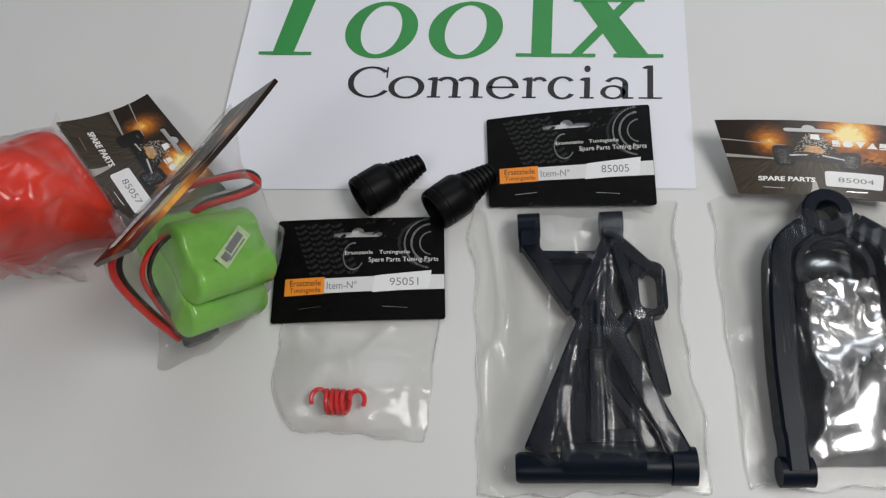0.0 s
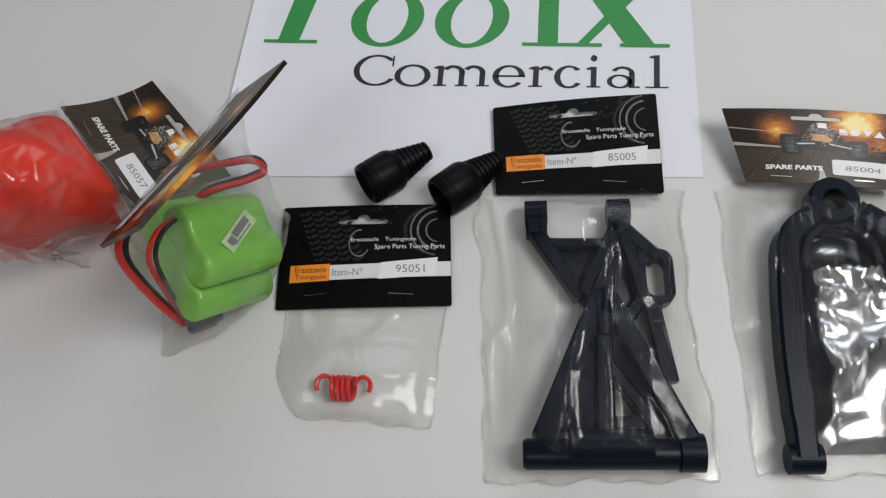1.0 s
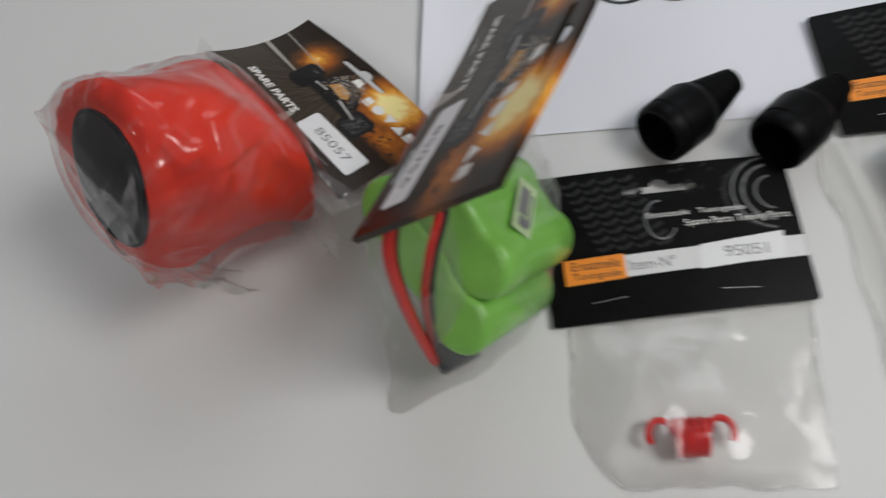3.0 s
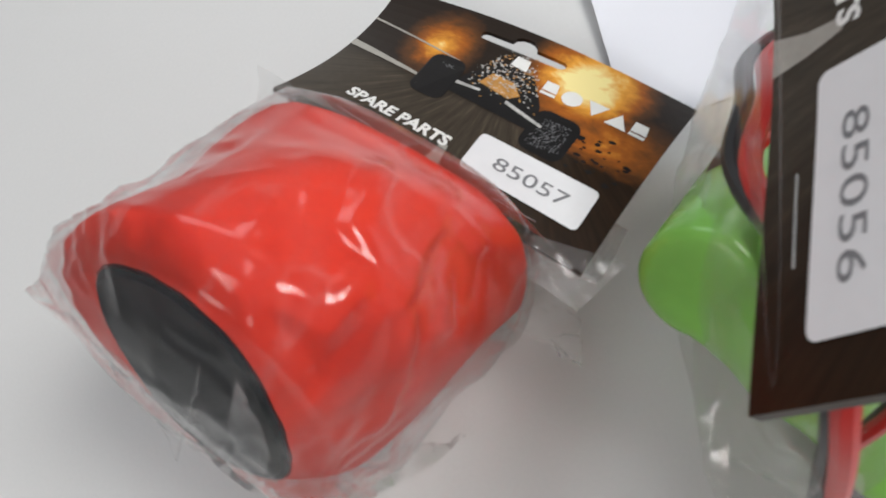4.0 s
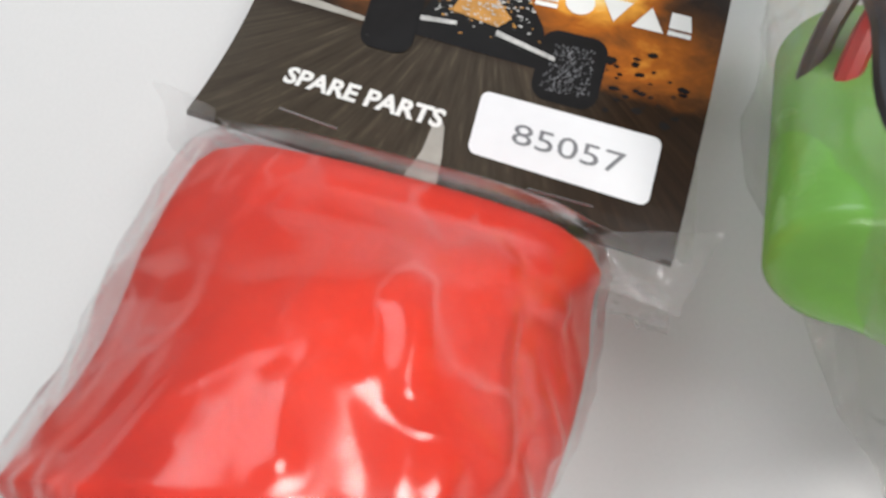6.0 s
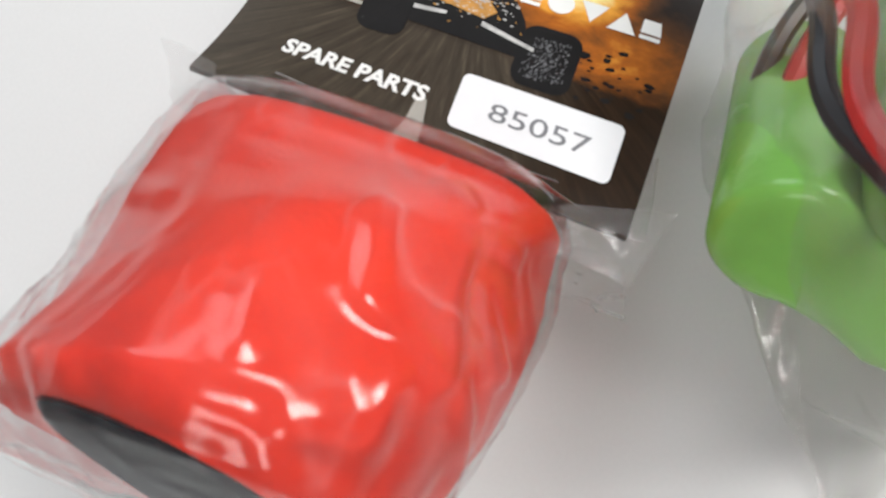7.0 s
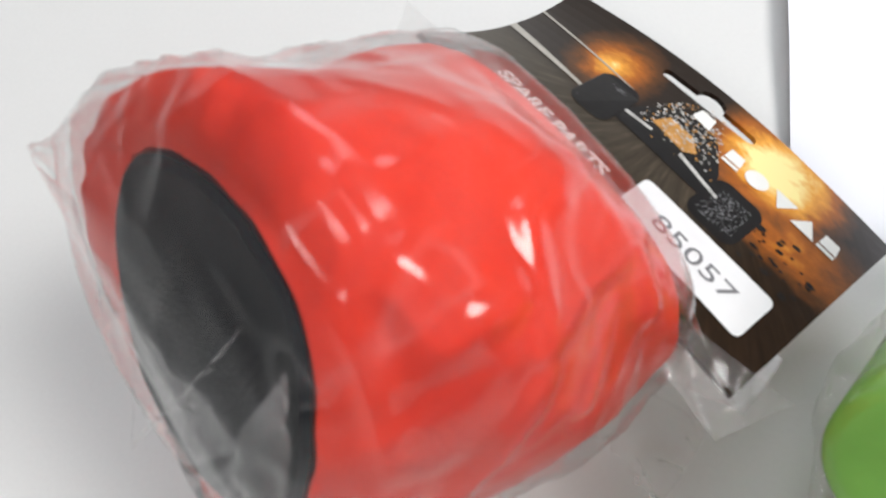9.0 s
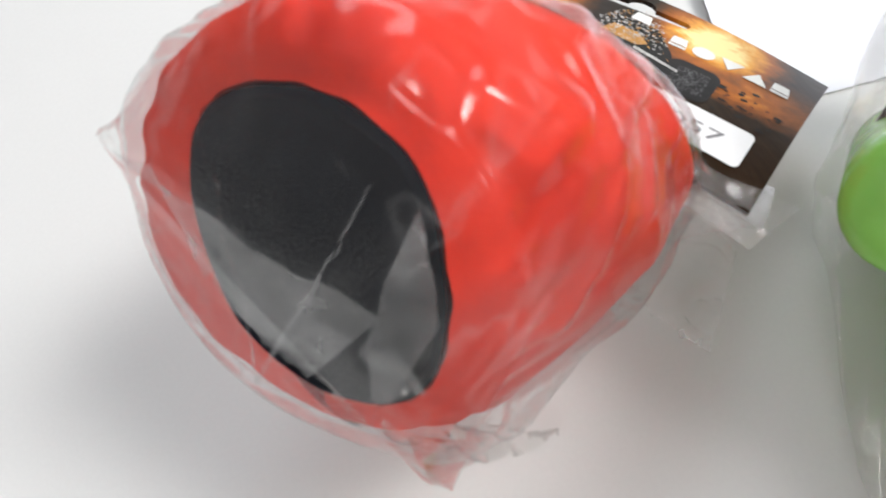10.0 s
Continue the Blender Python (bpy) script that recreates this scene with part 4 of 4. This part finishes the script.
def battery_bag():
    n = 96
    def ell(c, u, v):
        c, u, v = Vector(c), Vector(u), Vector(v)
        return [c + u * math.cos(2 * math.pi * k / n) + v * math.sin(2 * math.pi * k / n) for k in range(n)]
    keys = [ell((-0.1325, 0.0585, 0.081), (0.0235, 0.0475, -0.0133), (0.0012, 0, 0.0010)),
            ell((-0.1330, 0.053, 0.071), (0.0235, 0.0465, -0.013), (0.004, -0.002, 0.001)),
            ell((-0.1315, 0.041, 0.055), (0.021, 0.043, -0.006), (0.014, -0.007, 0.0)),
            ell((-0.1275, 0.034, 0.038), (0.017, 0.043, 0.0), (0.026, -0.010, 0.0)),
            ell((-0.1265, 0.029, 0.020), (0.018, 0.042, 0.0), (0.028, -0.012, 0.0)),
            ell((-0.1280, 0.024, 0.009), (0.025, 0.040, 0.0), (0.023, -0.012, 0.0)),
            ell((-0.1310, 0.018, 0.0015), (0.031, 0.041, 0.0), (0.010, -0.007, 0.0))]
    rings = []
    for a, b in zip(keys, keys[1:]):
        for t in (0, 0.125, 0.25, 0.375, 0.5, 0.625, 0.75, 0.875):
            rings.append([p.lerp(q, t) for p, q in zip(a, b)])
    rings.append(keys[-1])
    out = []
    for i, ring in enumerate(rings):
        c = sum(ring, Vector()) / n
        k = min(1, i / 16)
        row = []
        for p in ring:
            d = (p - c).normalized()
            q = p + d * (0.0045 * k * rumple(p.x, p.y, p.z * 0.6, 26) - 0.001 * k)
            row.append((q.x, q.y, max(0.0005, q.z)))
        out.append(row)
    bm = bmesh.new()
    loft(bm, out, False, True)
    part("bag", bm, battery_film, battery_pack, "crumpled clear plastic bag")


battery_bag()

# ---- flat bags ----
def flat_bag(parent, corners, height, material, seed, wrinkle=0.002, stretch=(70, 28), nx=56, ny=64, wavy=0.003, bulge=0.0):
    """A flat two-layer bag over the quad corners (lower left, lower right, upper right, upper left); height(x, y) is what it covers."""
    a, b, c, d = (Vector((*p, 0)) for p in corners)
    top, low = [], []
    for j in range(ny + 1):
        r0, r1 = [], []
        for i in range(nx + 1):
            u, v = i / nx, j / ny
            p = a * (1 - u) * (1 - v) + b * u * (1 - v) + c * u * v + d * (1 - u) * v
            p.x -= bulge * (1 - u) * max(0.0, 1 - abs(v - 0.3) / (0.3 if v < 0.3 else 0.7))
            p.x += wavy * noise.noise(Vector((u * 1.5, v * 5, seed))) * (1 - abs(2 * v - 1) ** 6)
            p.y += wavy * noise.noise(Vector((u * 5, v * 1.5, seed + 9)))
            rim = min(1, 9 * min(u, 1 - u)) * min(1, 9 * min(v, 1 - v) + 0.15)
            fold = rumple(p.x * stretch[0] / 50, p.y * stretch[1] / 50, seed, 24, 4)
            z = 0.0012 + (height(p.x, p.y) + wrinkle * fold) * rim + 0.0012 * fold * (1 - rim)
            r0.append((p.x, p.y, z))
            r1.append((p.x, p.y, 0.0004))
        top.append(r0)
        low.append(r1)
    bm = bmesh.new()
    loft(bm, top, False, False, False)
    loft(bm, low, False, False, False)
    bag = part("bag", bm, material, parent, "crumpled clear plastic bag")
    # thin milky tubes added along the rim in place of its bright shine
    for edge in ([r[0] for r in top], [r[-1] for r in top], top[0]):
        bm = bmesh.new()
        tube(bm, edge[::4], [0.0004 + 0.0008 * abs(noise.noise(Vector((k * 0.4, seed, 0)))) for k in range(len(edge[::4]))], 6)
        part("edge_shine", bm, milky_film, bag, "milky bead standing in for the shine along the bag's edge")
    return bag


def mound(x, y, cx, cy, rx, ry, h, power=4):
    q = abs((x - cx) / rx) ** power + abs((y - cy) / ry) ** power
    return h / (1 + q * q)


flat_film = film("flat_film", haze=0.012, gloss=0.8, wrinkle=0.4, scale=30, cap=0.36, lines=0.06, streak_scale=(55, 30, 55))

# ---- spring pack ----
spring_pack = thing("spring_pack", pose(0, 0, 0), "small red coil spring in a clear bag, black card", "spring")
tuning_card(spring_pack, rows_to_shape(((-0.1, 0.0, 0.0022), (0.0, 0.0, 0.0022), (-0.0005, 0.0605, 0.0035), (-0.099, 0.0625, 0.0025)),
                                       lambda u, v: (0, 0, 0.0018 * math.sin(math.pi * u))), "95051", 1)
red_coat = surface("red_coat", (0.62, 0.02, 0.02), 0.3, vary=0.12)


def spring():
    """A short tension spring: close coils and a hook at each end."""
    c, ax = Vector((-0.0583, -0.0455, 0.0068)), Vector((0.998, -0.06, 0)).normalized()
    up, side = Vector((0, 0, 1)), Vector((0.06, 0.998, 0))
    R, turns, length = 0.0060, 4.0, 0.0118
    steps = int(turns * 18)
    coil = []
    for i in range(steps + 1):
        t = 2 * math.pi * turns * i / steps
        coil.append(c + ax * (-length / 2 + length * i / steps) + side * (R * math.cos(t)) + up * (R * math.sin(t)))
    hook = lambda end, a0, a1: [c + ax * (end + 0.0043 * math.cos(radians(a0 + (a1 - a0) * i / 12))) + side * (0.0012 + 0.0052 * math.sin(radians(a0 + (a1 - a0) * i / 12))) for i in range(13)]
    right, left = hook(length / 2 + 0.0046, 180, -35), hook(-length / 2 - 0.0046, 215, 0)
    bm = bmesh.new()
    tube(bm, left + coil + right, 0.0013, 8)
    part("coil_spring", bm, red_coat, spring_pack, "red coated tension spring with hooks")


spring()
flat_bag(spring_pack, ((-0.084, -0.0595), (-0.012, -0.0665), (-0.003, 0.004), (-0.093, 0.004)),
         lambda x, y: mound(x, y, -0.058, -0.044, 0.034, 0.027, 0.0125, 2), flat_film, 2.0, 0.0024, (70, 45), 72, 72, 0.0025, 0.011)

# ---- rear arm pack ----
navy_plastic = surface("navy_plastic", (0.003, 0.006, 0.013), 0.36, spec=0.16, vary=0.1, grain=40, blotch=20, bump=0.0)
arm_pack = thing("suspension_arm_pack", pose(0, 0, 0), "dark plastic suspension arms in a clear bag, black card", "suspension arm")
tuning_card(arm_pack, rows_to_shape(((0.026, 0.066, 0.003), (0.1212, 0.0628, 0.004), (0.1222, 0.1272, 0.004), (0.0255, 0.1228, 0.0035)),
                                    lambda u, v: (0, 0, 0.002 * math.sin(math.pi * u) * v)), "85005", 2)


def ring_block(bm, cx, cy, ro, ri, z0, z1, n=24, sx=1.0, sy=1.0):
    """A flat ring, stretched by sx and sy."""
    pr = ((ro, z0), (ro, z1 - 0.001), (ro - 0.001, z1), (ri + 0.0006, z1), (ri, z1 - 0.0006), (ri, z0))
    rings = [[(cx + sx * r * math.cos(2 * math.pi * k / n), cy + sy * r * math.sin(2 * math.pi * k / n), z) for r, z in pr] for k in range(n)]
    loft(bm, rings + [rings[0]], False, False)


def arm_wide():
    """The arm with two lugs, a web and a slotted side."""
    bm = bmesh.new()
    z0, z1 = 0.0025, 0.0135
    for x, y in ((0.0482, 0.0505), (0.0937, 0.0498)):
        tube(bm, ((x - 0.0062, y, 0.010), (x + 0.0062, y, 0.010)), 0.0072, 18)
        beam(bm, (x, y + 0.001), (x, y - 0.013), 0.0115, z0, 0.0155)
    beam(bm, (0.0475, 0.040), (0.0705, 0.001), 0.0085, z0, z1, w2=0.0075)
    beam(bm, (0.052, 0.0325), (0.098, 0.0305), 0.006, z0, 0.012)
    beam(bm, (0.092, 0.041), (0.0715, 0.002), 0.007, z0, 0.0155)
    beam(bm, (0.094, 0.041), (0.112, 0.022), 0.0075, z0, 0.0145)
    beam(bm, (0.0945, 0.040), (0.104, -0.004), 0.007, z0, 0.014)
    prism(bm, [(0.066, 0.0055), (0.072, -0.004), (0.092, -0.006), (0.104, 0.0), (0.102, 0.018), (0.096, 0.034), (0.084, 0.033)], z0, 0.007, 0.001)
    prism(bm, [(0.054, 0.033), (0.066, 0.006), (0.074, 0.006), (0.085, 0.033)], z0, 0.0055, 0.001)
    ring = [(x, y) for x, y in rounded(0.1005, -0.0045, 0.1205, 0.0265, 0.007, 5)]
    hole = [(x, y) for x, y in rounded(0.1055, -0.0005, 0.1165, 0.0215, 0.005, 5)]
    loops = []
    for a, b in zip(ring, hole):
        loops.append([(*a, z0), (*a, 0.0125), (a[0] * 0.8 + b[0] * 0.2, a[1] * 0.8 + b[1] * 0.2, 0.0135), (*b, 0.0135), (*b, z0)])
    loft(bm, loops + [loops[0]], False, False)
    beam(bm, (0.107, 0.0), (0.1135, -0.046), 0.009, z0, 0.0115)
    beam(bm, (0.103, 0.0), (0.088, -0.02), 0.0075, z0, 0.0115)
    part("suspension_arm", bm, navy_plastic, arm_pack, "dark blue-black moulded arm with two lugs")


def arm_narrow():
    """The A-shaped arm that lies over the first."""
    bm = bmesh.new()
    z0, z1 = 0.004, 0.0185
    tube(bm, ((0.0822, 0.003, 0.0165), (0.0808, -0.022, 0.0165)), 0.0047, 18)
    beam(bm, (0.0795, -0.001), (0.0475, -0.074), 0.0105, z0, z1, w2=0.013)
    beam(bm, (0.0845, -0.001), (0.1185, -0.076), 0.0095, z0, z1, w2=0.0115)
    beam(bm, (0.0808, -0.02), (0.0785, -0.074), 0.0095, z0, 0.0165)
    prism(bm, [(0.0765, -0.063), (0.111, -0.063), (0.115, -0.076), (0.0755, -0.076)], z0, 0.0125, 0.001)
    beam(bm, (0.0805, -0.034), (0.106, -0.072), 0.0065, z0, 0.0165)
    prism(bm, [(0.071, -0.02), (0.051, -0.07), (0.078, -0.07), (0.079, -0.02)], z0, 0.0125, 0.001)
    prism(bm, [(0.0835, -0.022), (0.083, -0.04), (0.11, -0.064), (0.104, -0.05), (0.09, -0.02)], z0, 0.0125, 0.001)
    tube(bm, ((0.0365, -0.0815, 0.0115), (0.0385, -0.0815, 0.0115), (0.122, -0.0822, 0.0115), (0.1245, -0.0822, 0.0115)), [0.0066, 0.0078, 0.0078, 0.0066], 22)
    tube(bm, ((0.060, -0.078, 0.0125), (0.101, -0.0785, 0.0125)), 0.0094, 22)
    tube(bm, ((0.114, -0.0815, 0.0115), (0.126, -0.0818, 0.0115)), 0.0096, 22)
    part("suspension_arm", bm, navy_plastic, arm_pack, "dark blue-black moulded A-arm with a thick hinge tube")


arm_wide()
arm_narrow()
flat_bag(arm_pack, ((0.0165, -0.094), (0.1345, -0.0945), (0.1335, 0.0685), (0.0165, 0.0665)),
         lambda x, y: max(mound(x, y, 0.081, -0.045, 0.041 - 0.25 * (y + 0.045), 0.046, 0.0205), mound(x, y, 0.084, 0.02, 0.041, 0.042, 0.0185)), flat_film, 5.0, 0.0036, (85, 26), 180, 210, 0.008)

# ---- front arm pack ----
front_pack = thing("suspension_arm_pack", pose(0, 0, 0), "dark forked suspension arm in a shiny bag, racing card", "suspension arm")
racing_card(front_pack, rows_to_shape(((0.1655, 0.0655, 0.009), (0.2455, 0.0565, 0.009), (0.2525, 0.0965, 0.020), (0.1545, 0.1065, 0.020)),
                                      lambda u, v: (0, 0, 0.003 * math.sin(math.pi * u))), "85004", 9)


def fork_arm():
    bm = bmesh.new()
    z0, z1 = 0.003, 0.019
    cx = 0.2085
    ring_block(bm, cx, 0.0505, 0.0132, 0.0058, z0, 0.0165, 28)
    for s in (-1, 1):
        line = smooth_line(((cx + s * 0.013, 0.042, 0), (cx + s * 0.0265, 0.030, 0), (cx + s * 0.0305, 0.008, 0), (cx + s * 0.0335, -0.03, 0), (cx + s * 0.034, -0.06, 0), (cx + s * 0.0345, -0.085, 0)), 6)
        rows = []
        for i, p in enumerate(line):
            q = line[min(i + 1, len(line) - 1)] - line[max(i - 1, 0)]
            nrm = Vector((-q.y, q.x, 0)).normalized()
            w = 0.0062 if i < 26 else 0.0055
            prof = ((-w, z0), (-w, z1 - 0.0015), (-w + 0.0015, z1), (w - 0.0015, z1), (w, z1 - 0.0015), (w, z0))
            rows.append([(p.x + nrm.x * a, p.y + nrm.y * a, z) for a, z in prof])
        loft(bm, rows)
        tube(bm, ((cx + s * 0.0345 - 0.008, -0.085, 0.0105), (cx + s * 0.0345 + 0.008, -0.085, 0.0105)), 0.0075, 18)
        beam(bm, (cx + s * 0.011, 0.045), (cx + s * 0.026, 0.032), 0.011, z0, 0.0165)
    beam(bm, (cx - 0.018, 0.037), (cx + 0.018, 0.037), 0.008, z0, 0.011)
    ring_block(bm, cx, 0.018, 0.0235, 0.0185, z0, 0.0125, 28, 0.9, 0.95)
    part("suspension_arm", bm, navy_plastic, front_pack, "dark blue-black forked arm with a ring at its tip")


fork_arm()


def foil():
    """A crumpled silvery inner packet between the fork's legs."""
    k = Nodes("silver_foil")
    k.base(k.ramp(k.noise(60, 4), (0.3, (0.55, 0.56, 0.58)), (0.7, (0.85, 0.85, 0.86))), 0.24, 1.0)
    k.link(k.bump(k.noise(40, 3, 0.5, None, 1.2), 0.2, 0.002), k.b.inputs["Normal"])
    bm = bmesh.new()
    rows = []
    for j in range(49):
        v = j / 48
        row = []
        for i in range(41):
            u = i / 40
            x = 0.1835 + 0.052 * u
            y = -0.082 + 0.116 * v - 0.02 * abs(u - 0.45) * v
            edge = min(1, 6 * min(u, 1 - u)) * min(1, 6 * min(v, 1 - v))
            z = 0.004 + edge * (0.006 + 0.011 * rumple(x, y, 4.0, 26, 2))
            row.append((x, y, z))
        rows.append(row)
    loft(bm, rows, False, False, False)
    part("inner_packet", bm, k.mat, front_pack, "crumpled mirror-like silver packet")


foil()
flat_bag(front_pack, ((0.154, -0.0925), (0.262, -0.0925), (0.256, 0.0665), (0.1505, 0.0675)),
         lambda x, y: mound(x, y, 0.2085, -0.02, 0.044, 0.082, 0.019), flat_film, 8.0, 0.0036, (85, 26), 180, 210, 0.008)

# ---- rubber boots ----
black_rubber = surface("black_rubber", (0.003, 0.003, 0.0033), 0.42, spec=0.1, vary=0.25, grain=700, blotch=60)


def boot_mesh():
    """A hollow ribbed boot lying along x, wide mouth at the origin."""
    prof = [(0.004, 0.0095), (0.0, 0.0108), (-0.0003, 0.0122), (0.001, 0.0132), (0.005, 0.0136), (0.0055, 0.0131), (0.0065, 0.0131), (0.007, 0.0136), (0.0195, 0.0138), (0.0225, 0.0128), (0.0245, 0.0112)]
    x = 0.0245
    for i in range(6):
        r = 0.0111 - 0.0008 * i
        prof += [(x + 0.0004, r), (x + 0.0019, r), (x + 0.0024, r - 0.0017), (x + 0.0032, r - 0.0017)]
        x += 0.0033
    prof += [(x + 0.0003, 0.0064), (x + 0.002, 0.0062), (x + 0.0024, 0.0052), (x + 0.002, 0.0035)]
    inner = [(0.018, 0.0085)]
    n = 36
    bm = bmesh.new()
    rings = [[(a, r * math.cos(2 * math.pi * k / n), r * math.sin(2 * math.pi * k / n)) for k in range(n)] for a, r in inner + prof]
    loft(bm, rings, True, True)
    return bm


for m in (pose(-0.0490, 0.0705, 0.0133, 0, 8, 34) @ Matrix.Diagonal((0.93, 0.93, 0.93, 1)), pose(-0.0055, 0.0605, 0.0133, 0, 8, 38) @ Matrix.Diagonal((0.93, 0.93, 0.93, 1))):
    boot = thing("rubber_boot", m, "black ribbed rubber boot lying on its side", "rubber boot", "boots on the table")
    part("boot_body", boot_mesh(), black_rubber, boot)
